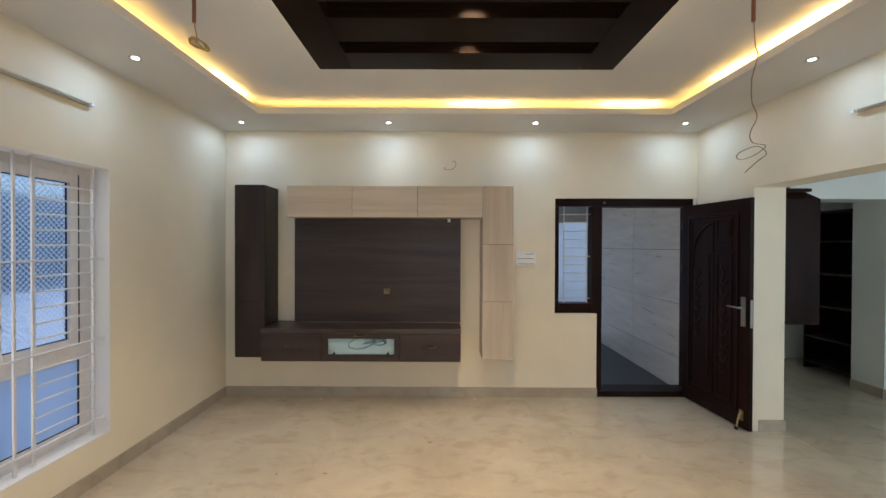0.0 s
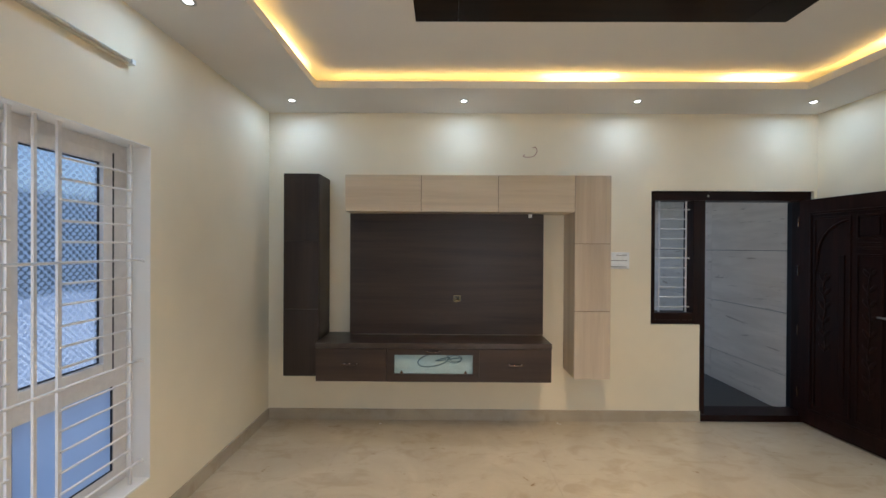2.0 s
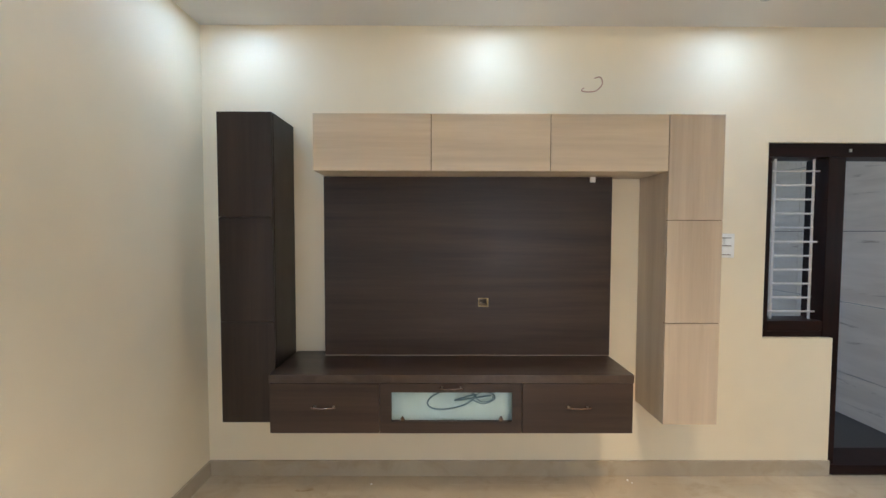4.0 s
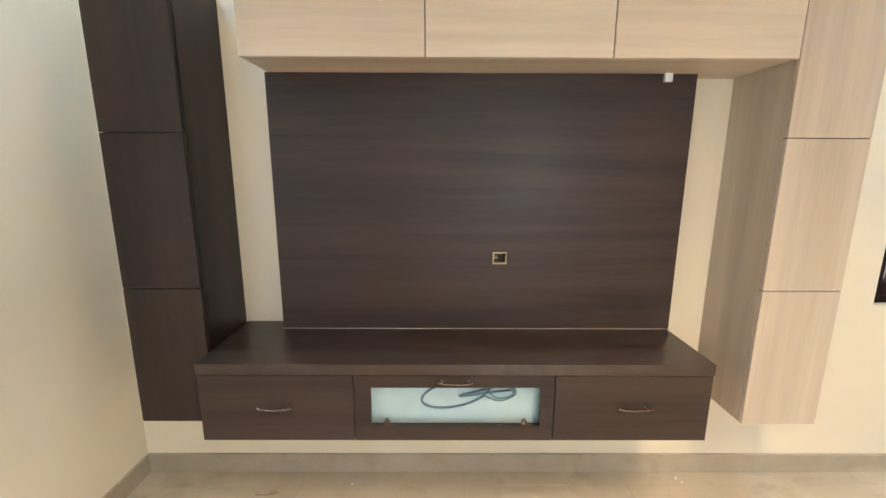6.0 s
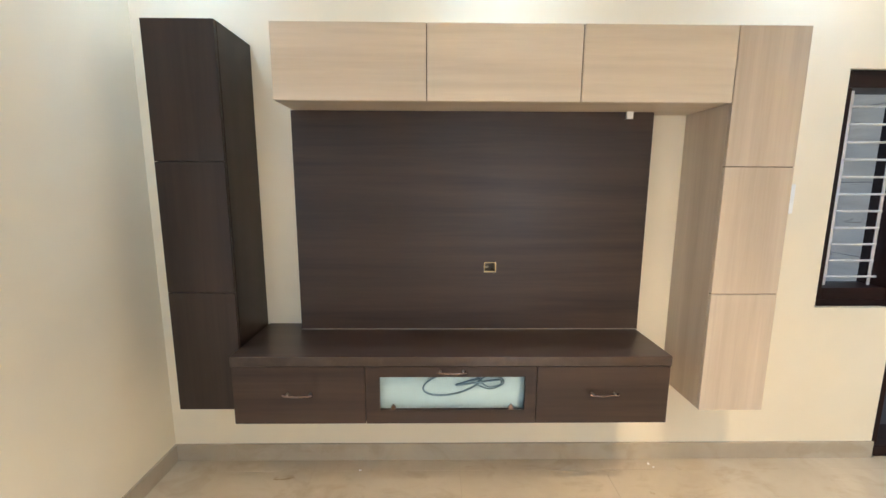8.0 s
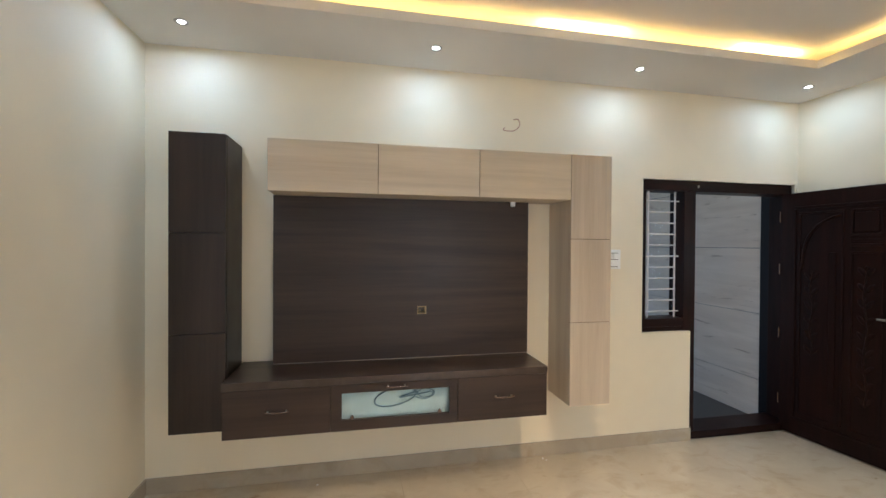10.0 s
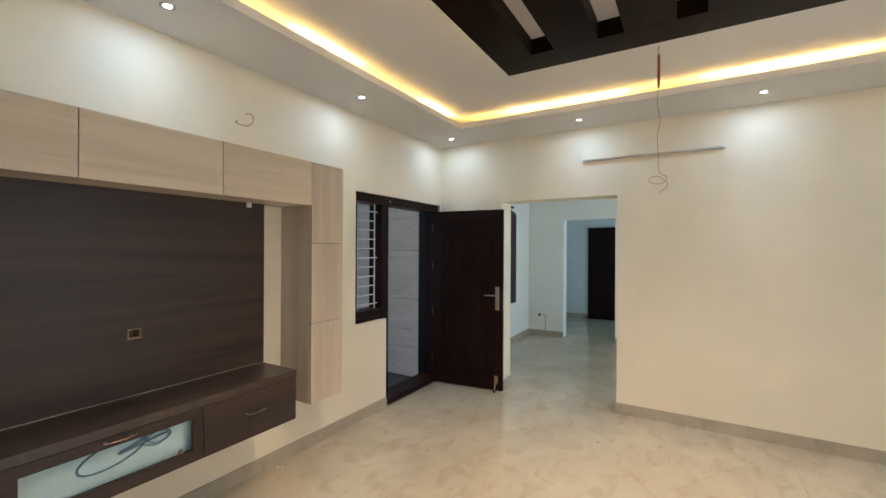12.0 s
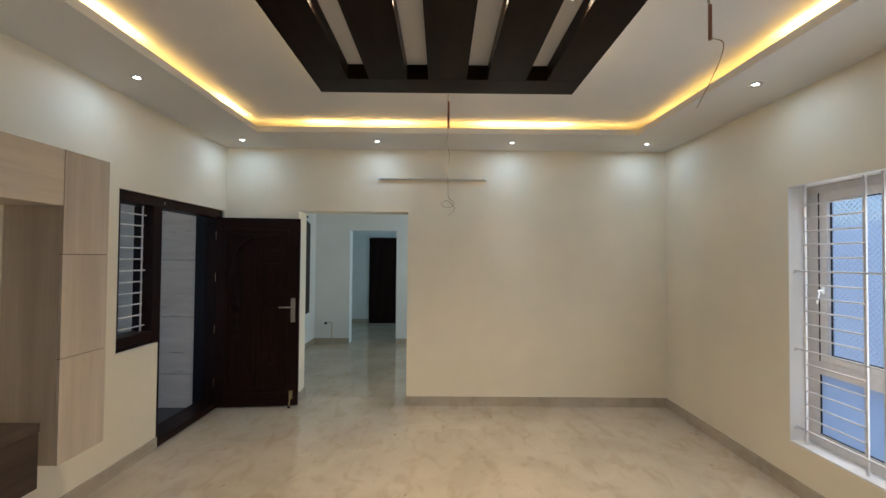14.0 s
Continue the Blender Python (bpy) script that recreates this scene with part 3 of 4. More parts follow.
part("outer_moulding", beading(0.10, 0.755, 0.14, 1.93, 0.022, 0.010), TEAK_V, leaf, local=True)
part("tall_moulding", beading(0.14, 0.45, 0.20, 1.88, 0.016, 0.008), TEAK_V, leaf, local=True)
part("small_moulding", beading(0.49, 0.68, 1.68, 1.88, 0.016, 0.010), TEAK_V, leaf, local=True)
part("small_field", boxed(0.515, 0.655, -0.008, 0.0, 1.705, 1.855, 0.006), TEAK_V, leaf, local=True)
part("side_moulding", beading(0.49, 0.68, 0.20, 1.56, 0.014, 0.008), TEAK_V, leaf, local=True)
for z in (1.60, 1.635):
    part("slat", boxed(0.49, 0.68, -0.008, 0.0, z, z + 0.02, 0.004), TEAK_H, leaf, local=True)
bm = bmesh.new()
tube(bm, [(0.16, -0.002, 1.40), (0.19, -0.004, 1.62), (0.26, -0.004, 1.75), (0.36, -0.004, 1.82), (0.43, -0.002, 1.84)], 0.010)
part("arch", bm, TEAK_V, leaf, smooth=True, local=True)


def carving(x, zs, size):
    """A climbing vine of carved leaves."""
    bm = bmesh.new()
    for k, z in enumerate(zs):
        for s in (-1, 1):
            m = pose(x + s * size * 0.55, -0.001, z, 0, s * 38, 0) @ Matrix.Diagonal((size * 0.42, 0.004, size, 1))
            bmesh.ops.create_icosphere(bm, subdivisions=2, radius=1, matrix=m)
        bmesh.ops.create_icosphere(bm, subdivisions=1, radius=0.008, matrix=pose(x, -0.001, z + size * 0.9))
    tube(bm, [(x + 0.012 * math.sin(k * 1.4), -0.001, zs[0] - size + (zs[-1] - zs[0] + 2 * size) * k / 10) for k in range(11)], 0.006)
    return bm


part("carved_vine", carving(0.585, [0.45 + 0.12 * k for k in range(9)], 0.042), TEAK_V, leaf, smooth=True, local=True)
part("carved_vine", carving(0.235, [0.75 + 0.12 * k for k in range(6)], 0.042), TEAK_V, leaf, smooth=True, local=True)
part("centre_ridge", boxed(0.355, 0.40, -0.007, 0.0, 0.35, 1.55, 0.006), TEAK_V, leaf, local=True)
plate = part("lock_plate", boxed(0.784, 0.832, -0.008, 0.0, 0.915, 1.175, 0.003), STEEL, leaf, "brushed steel lock plate", local=True)
bm = bmesh.new()
rod(bm, (0.808, -0.008, 1.08), (0.808, -0.05, 1.08), 0.010, 14)
tube(bm, [(0.815, -0.048, 1.08), (0.78, -0.050, 1.081), (0.70, -0.046, 1.079), (0.67, -0.040, 1.078)], 0.0085)
part("lever", bm, STEEL, plate, smooth=True, local=True)
bm = rod(bmesh.new(), (0.808, -0.008, 0.965), (0.808, -0.012, 0.965), 0.012, 14)
part("key_cylinder", bm, BRASS, plate, local=True)
part("edge_plate", boxed(LW, LW + 0.003, 0.008, 0.030, 0.915, 1.155), STEEL, leaf, local=True)
stop = part("kick_stop", boxed(0.778, 0.818, -0.012, 0.0, 0.085, 0.175, 0.003), BRASS, leaf, "brass kick-down door stop", local=True)
bm = tube(bmesh.new(), [(0.798, -0.016, 0.155), (0.798, -0.03, 0.12), (0.794, -0.04, 0.06), (0.79, -0.045, 0.022)], 0.008)
part("stop_arm", bm, BRASS, stop, smooth=True, local=True)
bm = rod(bmesh.new(), (0.79, -0.045, 0.001), (0.79, -0.045, 0.028), 0.014, 12)
part("stop_foot", bm, BLACK, stop, local=True)
for z in (0.28, 0.85, 1.40, 1.85):
    bm = rod(bmesh.new(), (-0.004, -0.006, z - 0.045), (-0.004, -0.006, z + 0.045), 0.006, 8)
    part("hinge", bm, COPPER, leaf, local=True)


# ---- barred windows ----
def window(name, m, span, z0, z1, handle):
    """A three-bay window in local coordinates: x along the wall from its first jamb, y outwards through the wall."""
    w = new(name)
    w.matrix_world = m
    tagged(w, "tall white framed window with opening upper sashes and obscured glass", "window", "", "structure")
    f0, f1, b = 0.135, 0.195, 0.09
    tz0, tz1, u, near, far = 0.847, 0.942, 0.118, 0.655, 0.731
    bm = bmesh.new()
    box(bm, 0, b, f0, f1, z0, tz0)
    box(bm, span - b, span, f0, f1, z0, tz0)
    box(bm, 0, u, f0, f1, tz1, z1)
    box(bm, span - u, span, f0, f1, tz1, z1)
    box(bm, u, span - u, f0, f1, z1 - 0.06, z1)
    box(bm, b, span - b, f0, f1, z0, z0 + 0.095)
    box(bm, 0, span, f0, f1, tz0, tz1)
    bays = [(u, near), (far, span - far), (span - near, span - u)]
    low_bays = [(b, near - 0.05), (far - 0.006, span - far + 0.006), (span - near + 0.05, span - b)]
    for (_, a), (c, _) in zip(bays, bays[1:]):
        box(bm, a, c, f0, f1, tz1, z1 - 0.06)
    for (_, a), (c, _) in zip(low_bays, low_bays[1:]):
        box(bm, a, c, f0, f1, z0 + 0.095, tz0)
    part("frame", bm, UPVC, w, local=True)
    for (a, c), (la, lc) in zip(bays, low_bays):
        sash = bmesh.new()
        s0, s1, st = f0 - 0.018, f0 + 0.03, 0.058
        box(sash, a, a + st, s0, s1, tz1, z1 - 0.06, 0.004)
        box(sash, c - st, c, s0, s1, tz1, z1 - 0.06, 0.004)
        box(sash, a + st, c - st, s0, s1, tz1, tz1 + 0.05, 0.004)
        box(sash, a + st, c - st, s0, s1, z1 - 0.12, z1 - 0.06, 0.004)
        so = part("sash", sash, UPVC, w, local=True)
        pz0, pz1 = tz1 + 0.05, z1 - 0.12
        g = bmesh.new()
        for x0, x1, y0, y1 in ((a + st, a + st + 0.006, pz0, pz1), (c - st - 0.006, c - st, pz0, pz1), (a + st + 0.006, c - st - 0.006, pz0, pz0 + 0.006), (a + st + 0.006, c - st - 0.006, pz1 - 0.006, pz1)):
            box(g, x0, x1, f0 + 0.004, f0 + 0.0125, y0, y1)
        # black strip beside the sash stands in for the shaded gap there
        for x in [a - 0.0115] * (a < span / 2) + [c + 0.0005] * (c > span / 2):
            box(g, x, x + 0.011, f0 - 0.016, f0 - 0.0005, tz1, z1 - 0.06)
        box(g, la, la + 0.006, f0 + 0.004, f0 + 0.0125, z0 + 0.095, tz0)
        box(g, lc - 0.006, lc, f0 + 0.004, f0 + 0.0125, z0 + 0.095, tz0)
        box(g, la + 0.006, lc - 0.006, f0 + 0.004, f0 + 0.0125, z0 + 0.095, z0 + 0.099)
        part("gasket", g, GASKET, so, "black rubber gasket, with a strip for the sash's dark gap", local=True)
        for p0, p1, q0, q1, sheet in ((a + st, c - st, pz0, pz1, OBSCURED), (la, lc, z0 + 0.095, tz0, FROSTED)):
            pane = part("pane", boxed(p0 - 0.005, p1 + 0.005, f0 + 0.013, f0 + 0.017, q0 - 0.003, q1 + 0.003), sheet, w, "obscured glass", local=True)
            pane.visible_shadow = False
    if handle:
        h = bmesh.new()
        a = bays[0][0] + 0.03
        box(h, a - 0.010, a + 0.010, f0 - 0.030, f0 - 0.018, 1.41, 1.46, 0.004)
        tube(h, [(a, f0 - 0.03, 1.43), (a, f0 - 0.055, 1.43), (a + 0.004, f0 - 0.058, 1.41), (a - 0.012, f0 - 0.056, 1.34)], 0.006)
        part("handle", h, PLASTIC, w, "white lever handle", smooth=True, local=True)
    # sill and reveal coloured whiter than the wall to suggest daylight on them
    bm = boxed(0, span, 0.002, f0 - 0.001, z0, z0 + 0.012, 0.003)
    part("sill", bm, WHITE_CEILING, w, local=True)
    bm = bmesh.new()
    box(bm, 0, 0.004, 0.001, f0 - 0.001, z0 + 0.012, z1)
    box(bm, span - 0.004, span, 0.001, f0 - 0.001, z0 + 0.012, z1)
    box(bm, 0.004, span - 0.004, 0.001, f0 - 0.001, z1 - 0.004, z1)
    part("reveal", bm, WHITE_CEILING, w, "reveal lining whitened for the daylight on it", local=True)
    return w


def grille(m, span, z0, z1):
    g = thing("window_grille", (0, 0, 0), "white painted steel bar grille in the window opening", "window grille", "window grilles")
    g.matrix_world = m
    y = 0.055
    ups = [0.075, 0.486, 0.594, 0.696, span - 0.696, span - 0.594, span - 0.486, span - 0.075]
    thick = (0.486, 0.696, span - 0.696, span - 0.486)
    for x in ups:
        r = 0.009 if x in thick else 0.007
        part("upright", boxed(x - r, x + r, y - 0.006, y + 0.006, z0 + 0.012, z1), GRILLE_PAINT, g, local=True)
    for k in range(18):
        z = z0 + 0.111 + 0.0925 * k
        if k % 6 == 0:
            pts = [(0.0, y - 0.02, z - 0.012), (0.03, y - 0.012, z), (0.075, y - 0.008, z), (span - 0.075, y - 0.008, z), (span - 0.03, y - 0.012, z), (span, y - 0.02, z - 0.012)]
            part("rail", tube(bmesh.new(), pts, 0.007), GRILLE_PAINT, g, smooth=True, local=True)
        else:
            for a, b in ((ups[0], ups[1]), (ups[3], ups[4]), (ups[6], ups[7])):
                part("bar", rod(bmesh.new(), (a, y - 0.008, z), (b, y - 0.008, z), 0.006, 8), GRILLE_PAINT, g, local=True)
    return g


west = pose(XL, WY0, 0, 0, 0, 90)
window("window_1", west, WY1 - WY0, WZ0, WZ1, False)
grille(west, WY1 - WY0, WZ0, WZ1)
south = pose(SX1, YS, 0, 0, 0, 180)
window("window_2", south, SX1 - SX0, WZ0 + 0.04, WZ1 + 0.02, True)
grille(south, SX1 - SX0, WZ0 + 0.04, WZ1 + 0.02)

# ---- unlit battens ----
def batten(m, name="tube_light"):
    b = thing(name, (0, 0, 0), "slim unlit white tube light fixed high on the wall", "tube light", "tube lights")
    b.matrix_world = m
    part("body", boxed(0, 1.19, -0.024, -0.001, -0.008, 0.014, 0.003), BATTEN, b, local=True)
    bm = rod(bmesh.new(), (0.03, -0.034, 0.003), (1.16, -0.034, 0.003), 0.008, 12)
    part("tube", bm, BATTEN, b, smooth=True, local=True)
    for x in (-0.006, 1.17):
        part("end_cap", boxed(x, x + 0.024, -0.045, -0.001, -0.010, 0.016, 0.004), PLASTIC, b, local=True)


batten(pose(XR, 3.012, 2.50, 0, 0, -90))
batten(pose(XL, 1.82, 2.53, 0, 0, 90))

# ---- hanging conduits and wires ----
def hanging(x, y, label, wire, drop=0.29):
    h = thing("ceiling_conduit", (x, y, TOP), label, "wire", "hanging wires")
    bm = rod(bmesh.new(), (x, y, TOP - drop), (x, y, TOP - 0.06), 0.009, 10)
    part("pipe", bm, PIPE, h, "reddish conduit pipe", smooth=False)
    bm = tube(bmesh.new(), [(x - 0.004, y, TOP - 0.001), (x + 0.006, y + 0.004, TOP - 0.03), (x, y, TOP - 0.065)], 0.006)
    part("hook", bm, STEEL, h, smooth=True)
    bm = bmesh.new()
    for shift in (0.0, 0.0022):
        tube(bm, [(x + dx + shift, y + dy, TOP - drop + 0.01 - dz) for dx, dy, dz in wire], 0.0017, 6)
    part("wire", bm, CABLE, h, "thin brown wire", smooth=True)


hanging(1.448, 2.266, "reddish conduit with a long thin wire ending in a loop",
        [(0, 0, 0), (0.017, 0.01, 0.117), (0.022, 0.0, 0.166), (-0.002, -0.01, 0.24), (-0.007, 0, 0.29), (0, 0.006, 0.386), (0.02, 0, 0.46), (-0.012, 0, 0.538), (-0.006, -0.01, 0.585), (0.024, -0.05, 0.61),
         (-0.015, -0.03, 0.65), (-0.042, 0.015, 0.66), (-0.04, 0.05, 0.64), (-0.02, 0.045, 0.615), (0.024, 0, 0.60), (0.028, -0.05, 0.645), (-0.012, -0.05, 0.68), (-0.036, 0, 0.725)], 0.28)
hanging(-1.205, 2.266, "reddish conduit with a short coiled wire bundle",
        [(0, 0, 0), (0.004, 0.0, 0.04), (0.012, 0, 0.08), (0.006, 0.004, 0.11)])
bundle = thing("wire_bundle", (-1.185, 2.266, 2.57), "small coiled bundle of golden wire hanging below a conduit", "wire")
bm = bmesh.new()
for k in range(5):
    tube(bm, [(-1.185 + (0.042 - 0.004 * k) * math.cos(a) + 0.004 * k, 2.266 + 0.02 * math.sin(a + k), 2.573 + (0.024 - 0.003 * k) * math.sin(a) - 0.4 * 0.042 * math.cos(a)) for a in [0.5 * j + k for j in range(14)]], 0.0028, 6)
part("coil", bm, GOLD, bundle, smooth=True)
hanging(0.14, 0.985, "reddish conduit with a thin dangling wire",
        [(0, 0, 0), (0, -0.06, 0.015), (0, -0.066, 0.05), (0.01, -0.055, 0.11), (0, 0, 0.22), (0, 0.067, 0.35)], 0.235)

# ---- on the wall by the unit ----
switch = thing("switch_plate", (0.86, 4.7, 1.484), "white plastic wall switch plate with modules", "switch")
part("plate", boxed(0.752, 0.970, 4.699, 4.7095, 1.408, 1.560, 0.004), PLASTIC, switch)
for k in range(4):
    part("rocker", boxed(0.778 + 0.042 * k, 0.816 + 0.042 * k, 4.694, 4.699, 1.489, 1.530, 0.002), PLASTIC, switch)
for k in range(2):
    part("socket_module", boxed(0.782 + 0.088 * k, 0.856 + 0.088 * k, 4.694, 4.699, 1.432, 1.478, 0.002), PLASTIC, switch)
# grey strips on the plate draw the shaded gaps round the modules
for x0, x1, z in ((0.776, 0.946, 1.4835), (0.780, 0.946, 1.427), (0.850, 0.946, 1.533)):
    part("gap_line", boxed(x0, x1, 4.6965, 4.6992, z - 0.0025, z + 0.0025), SHADE, switch, "grey strip drawn for the shade round the modules")
hook = thing("wall_wire", (0.05, 4.7, 2.47), "short bent wire sticking out of the wall", "wire")
bm = tube(bmesh.new(), [(0.075, 4.709, 2.52), (0.10, 4.68, 2.515), (0.108, 4.67, 2.47), (0.07, 4.67, 2.43), (0.015, 4.675, 2.425), (-0.015, 4.68, 2.435), (0.0, 4.68, 2.45)], 0.0038)
part("cord", bm, WIRE_RED, hook, smooth=True)

# ---- the room beyond the opening ----
EX1, EY0, EYN = 5.90, 0.6, 4.69
bm = bmesh.new()
box(bm, 2.97, 3.45, EYN, 5.05, 0, 3.1)
box(bm, 4.685, 6.13, EYN, 5.05, 0, 3.1)
box(bm, 3.45, 4.685, EYN, 5.05, 2.13, 3.1)
structure("wall_dining_north", bm, PALE, "pale painted wall with a doorway to a store", "wall")
bm = bmesh.new()
box(bm, EX1, 6.13, 4.04, EYN, 0, 3.1)
box(bm, EX1, 6.13, EY0, 3.16, 0, 3.1)
box(bm, EX1, 6.13, 3.16, 4.04, 2.134, 3.1)
structure("wall_dining_east", bm, PALE, "pale painted wall with a plain opening", "wall")
# unseen south wall; its opening is added to hold the fill lamp
bm = bmesh.new()
box(bm, 2.97, 3.5, EY0 - 0.23, EY0, 0, 3.1)
box(bm, 5.3, 6.13, EY0 - 0.23, EY0, 0, 3.1)
box(bm, 3.5, 5.3, EY0 - 0.23, EY0, 0, 0.9)
box(bm, 3.5, 5.3, EY0 - 0.23, EY0, 2.13, 3.1)
structure("wall_dining_south", bm, PALE, "unseen pale wall with an opening added for a lamp", "wall")
structure("ceiling_dining", boxed(2.97, 6.13, EY0 - 0.23, 5.05, 3.1, 3.25), WHITE_CEILING, "white plaster ceiling", "ceiling")
# added out-of-view lamp that gives the dining room its cool light
lamp("dining_window_sky", "AREA", pose(4.4, EY0 - 0.1, 1.5, 90, 0, 0), 35.0 * DAY, (0.66, 0.85, 1.0), shape="RECTANGLE", size=1.75, size_y=1.2)
# store with dark shelving
bm = bmesh.new()
box(bm, 2.97, 5.5, 6.3, 6.5, 0, 3.1)
box(bm, 2.77, 2.97, 4.94, 6.5, 0, 3.1)
box(bm, 5.3, 5.5, 5.05, 6.3, 0, 3.1)
structure("wall_store", bm, PALE, "pale painted store walls", "wall")
structure("ceiling_store", boxed(2.77, 5.5, 5.05, 6.5, 3.1, 3.25), WHITE_CEILING, "white plaster ceiling", "ceiling")
rack = thing("bookshelf", (5.05, 5.55, 0), "tall dark wood open shelf unit in the store", "shelf")
part("side", boxed(4.86, 5.22, 5.15, 5.17, 0.0, 2.08), TEAK_V, rack)
part("side", boxed(4.86, 5.22, 5.86, 5.88, 0.0, 2.08), TEAK_V, rack)
part("back", boxed(5.22, 5.24, 5.15, 5.88, 0.0, 2.08), TEAK_V, rack)
for z in (0.08, 0.42, 0.84, 1.26, 1.68, 2.06):
    part("shelf", boxed(4.86, 5.22, 5.171, 5.859, z, z + 0.02), WENGE_H, rack)
# hanging cabinet with a stepped crown
hang = thing("hanging_cabinet", (3.15, 4.33, 0.925), "dark wood hanging wall cabinet with a flared crown", "cabinet")
part("body", boxed(2.971, 3.335, 3.975, EYN - 0.001, 0.925, 2.045, 0.003), TEAK_V, hang)
bm = bmesh.new()
lo = [bm.verts.new(p) for p in ((2.971, 3.975, 2.046), (3.335, 3.975, 2.046), (3.335, 4.689, 2.046), (2.971, 4.689, 2.046))]
hi = [bm.verts.new(p) for p in ((2.971, 4.02, 2.11), (3.24, 4.02, 2.11), (3.24, 4.64, 2.11), (2.971, 4.64, 2.11))]
bm.faces.new(lo[::-1])
bm.faces.new(hi)
for k in range(4):
    bm.faces.new((lo[k], lo[(k + 1) % 4], hi[(k + 1) % 4], hi[k]))
part("flare", bm, TEAK_H, hang)
part("crown_board", boxed(2.971, 3.26, 3.98, 4.68, 2.111, 2.14, 0.003), TEAK_H, hang)
ornament = thing("ornament", (3.12, 4.1, 2.14), "small brown rounded ornament on the cabinet", "ornament")
bm = bmesh.new()
bmesh.ops.create_uvsphere(bm, u_segments=14, v_segments=8, radius=0.03, matrix=pose(3.12, 4.1, 2.158) @ Matrix.Diagonal((1.4, 1, 0.62, 1)))
part("shell", bm, PIPE, ornament, smooth=True)
inlet = thing("water_inlet", (5.88, 4.462, 0.388), "capped black pipe end on the wall above skirting", "pipe")
bm = rod(bmesh.new(), (5.899, 4.462, 0.388), (5.85, 4.462, 0.388), 0.022, 14)
part("pipe", bm, PLASTIC, inlet)
bm = rod(bmesh.new(), (5.85, 4.462, 0.388), (5.835, 4.462, 0.388), 0.026, 14)
part("cap", bm, BLACK, inlet)
bm = bmesh.new()
box(bm, 5.8965, 5.8995, 4.355, 4.435, 0.378, 0.398)
box(bm, 5.8965, 5.8995, 4.355, 4.375, 0.101, 0.377)
part("filled_chase", bm, TAN, inlet, "pale plaster-filled chase")
# passage beyond
bm = bmesh.new()
box(bm, 8.33, 8.55, 2.2, 5.0, 0, 3.1)
box(bm, 6.13, 8.33, 4.75, 5.0, 0, 3.1)
box(bm, 6.13, 8.33, 2.0, 2.2, 0, 3.1)
structure("wall_passage", bm, PALE, "pale painted passage walls", "wall")
structure("ceiling_passage", boxed(6.13, 8.55, 2.0, 5.0, 3.1, 3.25), WHITE_CEILING, "white plaster ceiling", "ceiling")
# added blue lamp against the solid side wall; no window is built
lamp("passage_window_sky", "AREA", pose(7.2, 2.21, 1.5, 90, 0, 0), 11.0 * DAY, (0.45, 0.74, 1.0), shape="RECTANGLE", size=1.2, size_y=1.2)
inner = thing("inner_door", (8.31, 3.65, 0), "closed dark wooden inner door at the passage end", "door")
part("slab", boxed(8.29, 8.329, 3.24, 4.09, 0.005, 2.11, 0.003), TEAK_V, inner)
part("moulding", boxed(8.283, 8.2899, 3.36, 3.97, 0.25, 1.9, 0.003), TEAK_V, inner)

# ---- porch beyond the entrance ----
PXE, PYE, PZF = 2.72, 7.9, -0.057
structure("porch_pilaster", boxed(2.702, PXE - 0.001, 4.9415, 5.05, PZF - 0.003, 3.099), BLACK_STONE, "polished black stone corner beside the entrance", "wall")
bm = bmesh.new()
box(bm, PXE + 0.011, 2.768, 4.941, PYE + 0.2, PZF - 0.06, 3.1)
structure("wall_porch_east", bm, DARK_WALL, "porch wall behind the stone tiles", "wall")
bm = bmesh.new()
box(bm, 0.2, PXE - 0.001, PYE, PYE + 0.2, 2.05, 3.099)
box(bm, 0.2, 1.2, PYE, PYE + 0.2, PZF - 0.01, 2.05)
structure("wall_porch_end", bm, GREY_WALL, "grey rendered porch wall above a wide gateway", "wall")
structure("ceiling_porch", boxed(0.2, 2.77, 4.941, PYE + 0.2, 3.1, 3.25), WHITE_CEILING, "porch ceiling slab", "ceiling")
structure("floor_porch", boxed(-0.5, PXE + 0.01, 4.941, PYE + 0.2, PZF - 0.07, PZF), GRANITE, "dark granite porch floor", "floor")

# open sky over the yards, falling on the two windows
for matrix, power, width in ((look((-3.5, 2.4, 2.75), (XL, 2.4, 1.1)), 8.0, 3.0), (look((0.15, -1.35, 2.75), (0.15, YS, 1.1)), 15.0, 2.6)):
    lamp("window_sky", "AREA", matrix, power * DAY, (0.58, 0.79, 1.0), shape="RECTANGLE", size=width, size_y=0.9)

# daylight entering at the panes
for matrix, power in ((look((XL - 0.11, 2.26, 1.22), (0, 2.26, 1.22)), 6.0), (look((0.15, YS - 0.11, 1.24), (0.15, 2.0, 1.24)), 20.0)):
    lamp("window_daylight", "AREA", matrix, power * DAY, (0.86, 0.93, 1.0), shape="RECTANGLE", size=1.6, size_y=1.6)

# ---- floors, skirtings and outside ----
bm = bmesh.new()
box(bm, XL - 0.23, 2.97, YS - 0.23, 4.94, -0.2, -0.012)
floor = structure("floor", bm, GROUT, "polished beige marble floor tiles", "floor")
bm = bmesh.new()
box(bm, 2.971, 8.6, EY0 - 0.23, 6.5, -0.2, -0.012)
floor2 = structure("floor_dining", bm, GROUT, "polished beige marble floor tiles", "floor")


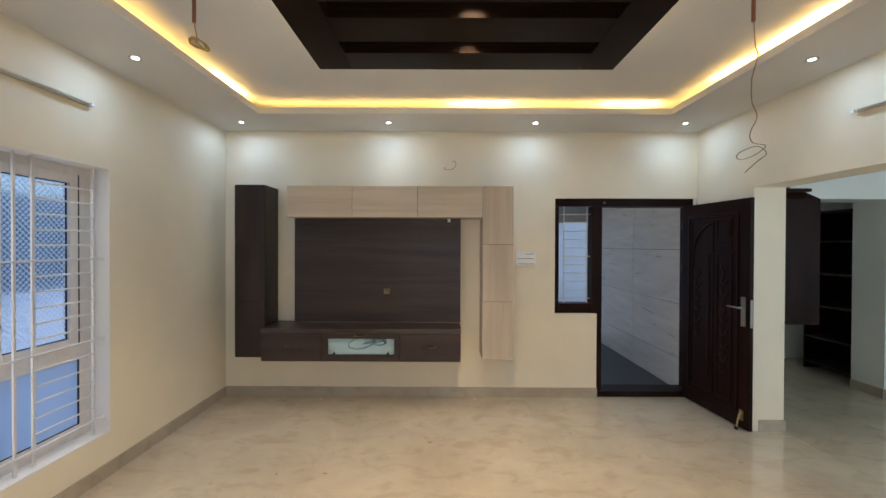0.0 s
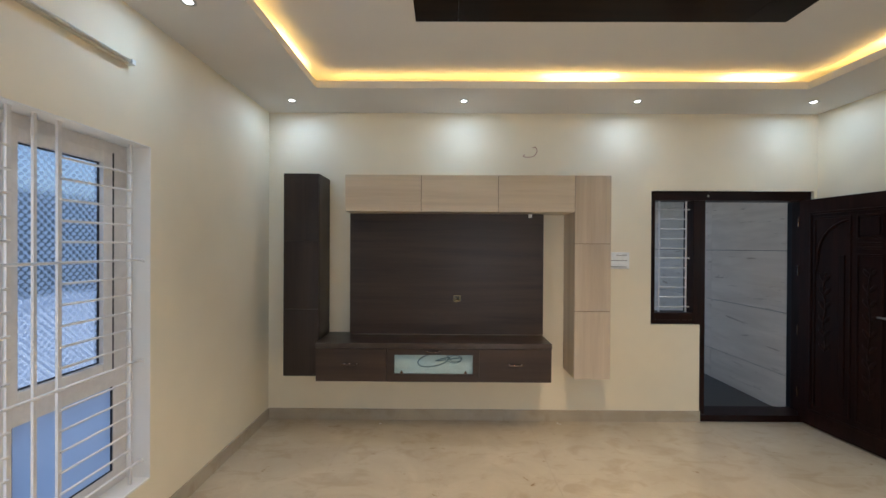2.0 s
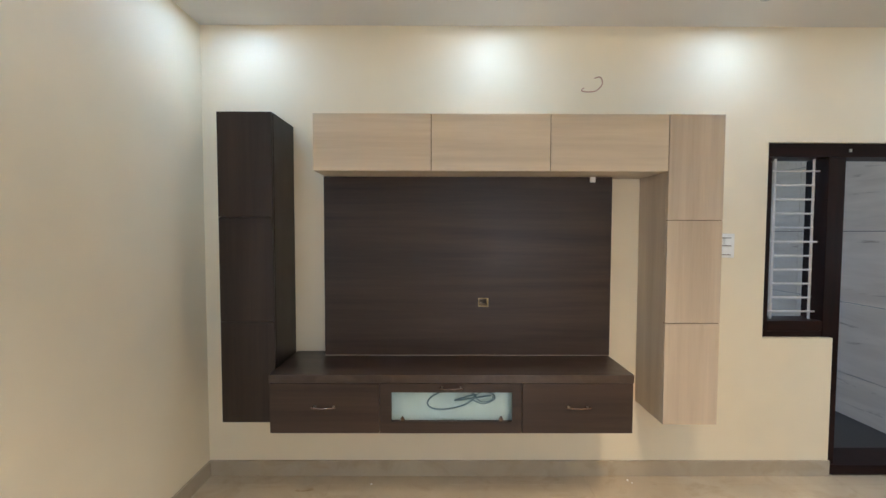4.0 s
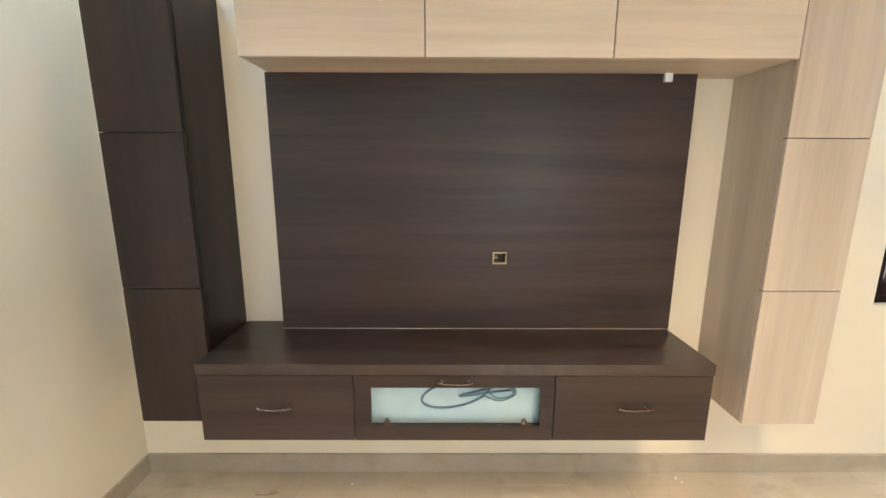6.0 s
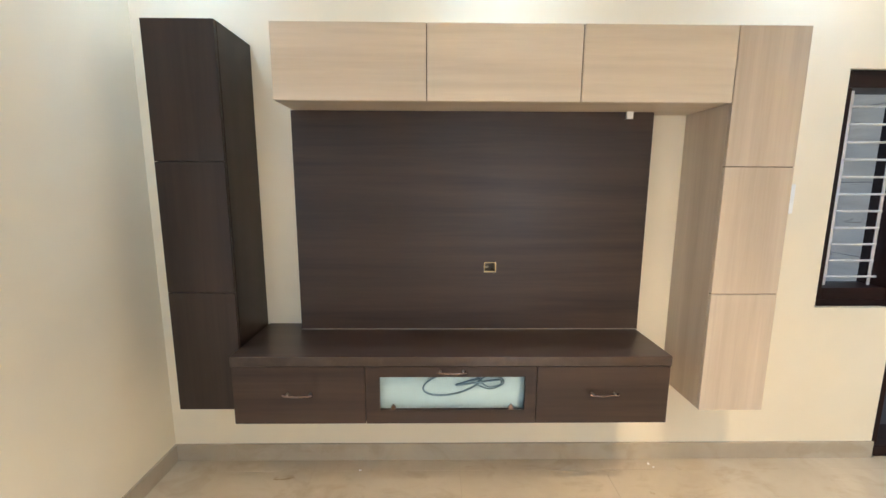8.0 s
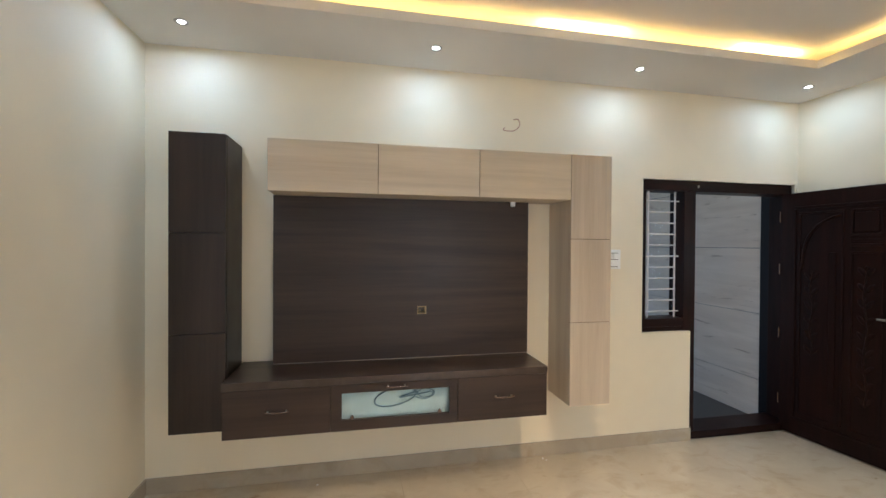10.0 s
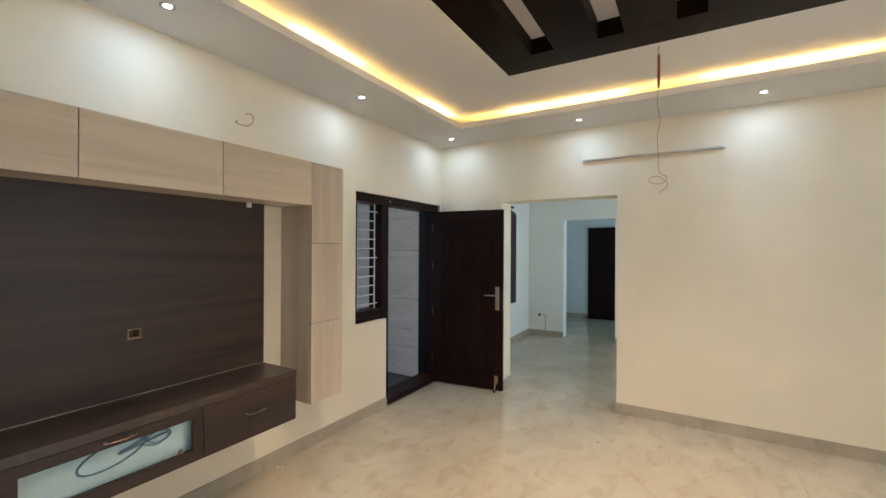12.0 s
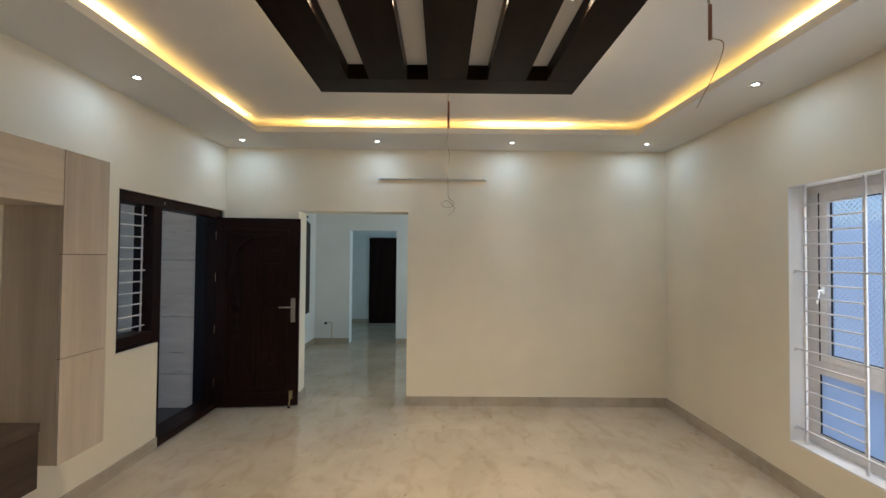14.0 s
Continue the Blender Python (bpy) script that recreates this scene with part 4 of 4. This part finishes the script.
def lay(parent, x0, x1, y0, y1, size, z=0.0, gap=0.0007):
    """Square tiles, alike ones sharing one mesh."""
    meshes = {}
    nx, ny = math.ceil((x1 - x0) / size), math.ceil((y1 - y0) / size)
    for i in range(nx):
        for j in range(ny):
            w, d = min(size, x1 - x0 - i * size), min(size, y1 - y0 - j * size)
            key = (round(w, 4), round(d, 4))
            if key not in meshes:
                ob = link_mesh("tile", boxed(gap / 2, w - gap / 2, gap / 2, d - gap / 2, -0.0118, 0, 0.0006), MARBLE, None, False)
                meshes[key] = ob.data
            else:
                ob = new("tile", meshes[key])
            ob.location = (x0 + i * size, y0 + j * size, z)
            ob.parent = parent


lay(floor, XL, 2.97, YS, YN, 0.8)
lay(floor2, 2.9705, 8.33, EY0, EYN, 0.8)
lay(floor2, 2.9705, 5.3, EYN, 6.3, 0.8)


def skirting(name, runs):
    bm = bmesh.new()
    for x0, x1, y0, y1 in runs:
        box(bm, x0, x1, y0, y1, 0.0, 0.1, 0.0015)
    structure(name, bm, SKIRT, "grey-beige marble skirting along the wall", "skirting")


K = 0.012
skirting("baseboard_north", [(XL, 1.628, YN - K, YN)])
skirting("baseboard_west", [(XL, XL + K, YS, YN - K)])
skirting("baseboard_south", [(XL + K, XR, YS, YS + K)])
skirting("baseboard_east", [(XR - K, XR, YS + K, 2.69), (XR - K, 2.97 + K, 2.69, 2.69 + K), (2.75, 2.97 + K, 3.908 - K, 3.908)])
skirting("baseboard_dining", [(4.685, EX1, EYN - K, EYN), (EX1 - K, EX1, 4.04, EYN - K), (EX1 - K, EX1, EY0, 3.16), (2.97, 3.45, EYN - K, EYN),
                              (4.685 - K, 4.685, EYN, 5.05), (2.97, 4.85, 6.3 - K, 6.3), (8.33 - K, 8.33, 4.1, 4.75)])

tiles = new("porch_wall_tiles")
tagged(tiles, "grey veined stone wall tiles in level courses", "wall tiles", "", "structure")
for z0, z1 in ((PZF + 0.001, 0.313), (0.318, 0.946), (0.951, 1.577), (1.582, 2.209), (2.214, 2.839), (2.844, 3.1)):
    for k in range(3):
        a, b = 5.051 + 1.2 * k, min(5.051 + 1.2 * k + 1.196, PYE + 0.2)
        part("tile", boxed(PXE, PXE + 0.0105, a, b, z0, z1, 0.001), TRAVERTINE, tiles)
ground = bmesh.new()
bmesh.ops.create_grid(ground, x_segments=1, y_segments=1, size=400, matrix=pose(0, 0, -0.25))
structure("ground", ground, PAVING, "plain grey yard paving", "ground")
bm = bmesh.new()
box(bm, -6.2, -6.0, -6, 12, -0.25, 0.84)
box(bm, -6.25, -5.95, -6, 12, 0.84, 0.90)
structure("yard_wall", bm, YARD, "pale rendered yard wall", "wall")
bm = bmesh.new()
box(bm, -8.6, -8.3, -6, 12, -0.25, 2.6)
structure("neighbour_wall", bm, DARK_WALL, "dark grey neighbouring wall", "wall")
bm = bmesh.new()
box(bm, -8, 8, -5.2, -5.0, -0.25, 2.3)
structure("yard_wall_south", bm, YARD, "pale rendered yard wall", "wall")
# invented backdrop beyond the gateway, hides the sky's yellow horizon glow
bm = bmesh.new()
box(bm, -5.9, 8, 11.8, 12.0, -0.25, 3.0)
structure("yard_wall_north", bm, YARD, "pale rendered yard wall", "wall")


def chip(x, y, size, turn):
    c = thing("paint_chip", (x, y, 0), "small white paint chip lying on the marble floor", "debris", "paint chips", rz=turn)
    bm = bmesh.new()
    ring = [bm.verts.new((size * k * math.cos(a), size * 0.55 * k * math.sin(a), 0.0005)) for a, k in zip((0, 1.1, 2.0, 3.2, 4.1, 5.3), (1, 0.7, 1.05, 0.8, 1.1, 0.75))]
    face = bm.faces.new(ring)
    up = bmesh.ops.extrude_face_region(bm, geom=[face])["geom"]
    bmesh.ops.translate(bm, verts=[v for v in up if isinstance(v, bmesh.types.BMVert)], vec=(0, 0, 0.004))
    bmesh.ops.recalc_face_normals(bm, faces=bm.faces)
    part("flake", bm, PLASTIC, c, local=True)


for x, y, size, turn in ((-1.304, 4.612, 0.008, 10), (0.307, 4.654, 0.011, 70), (0.322, 4.625, 0.007, 20)):
    chip(x, y, size, turn)
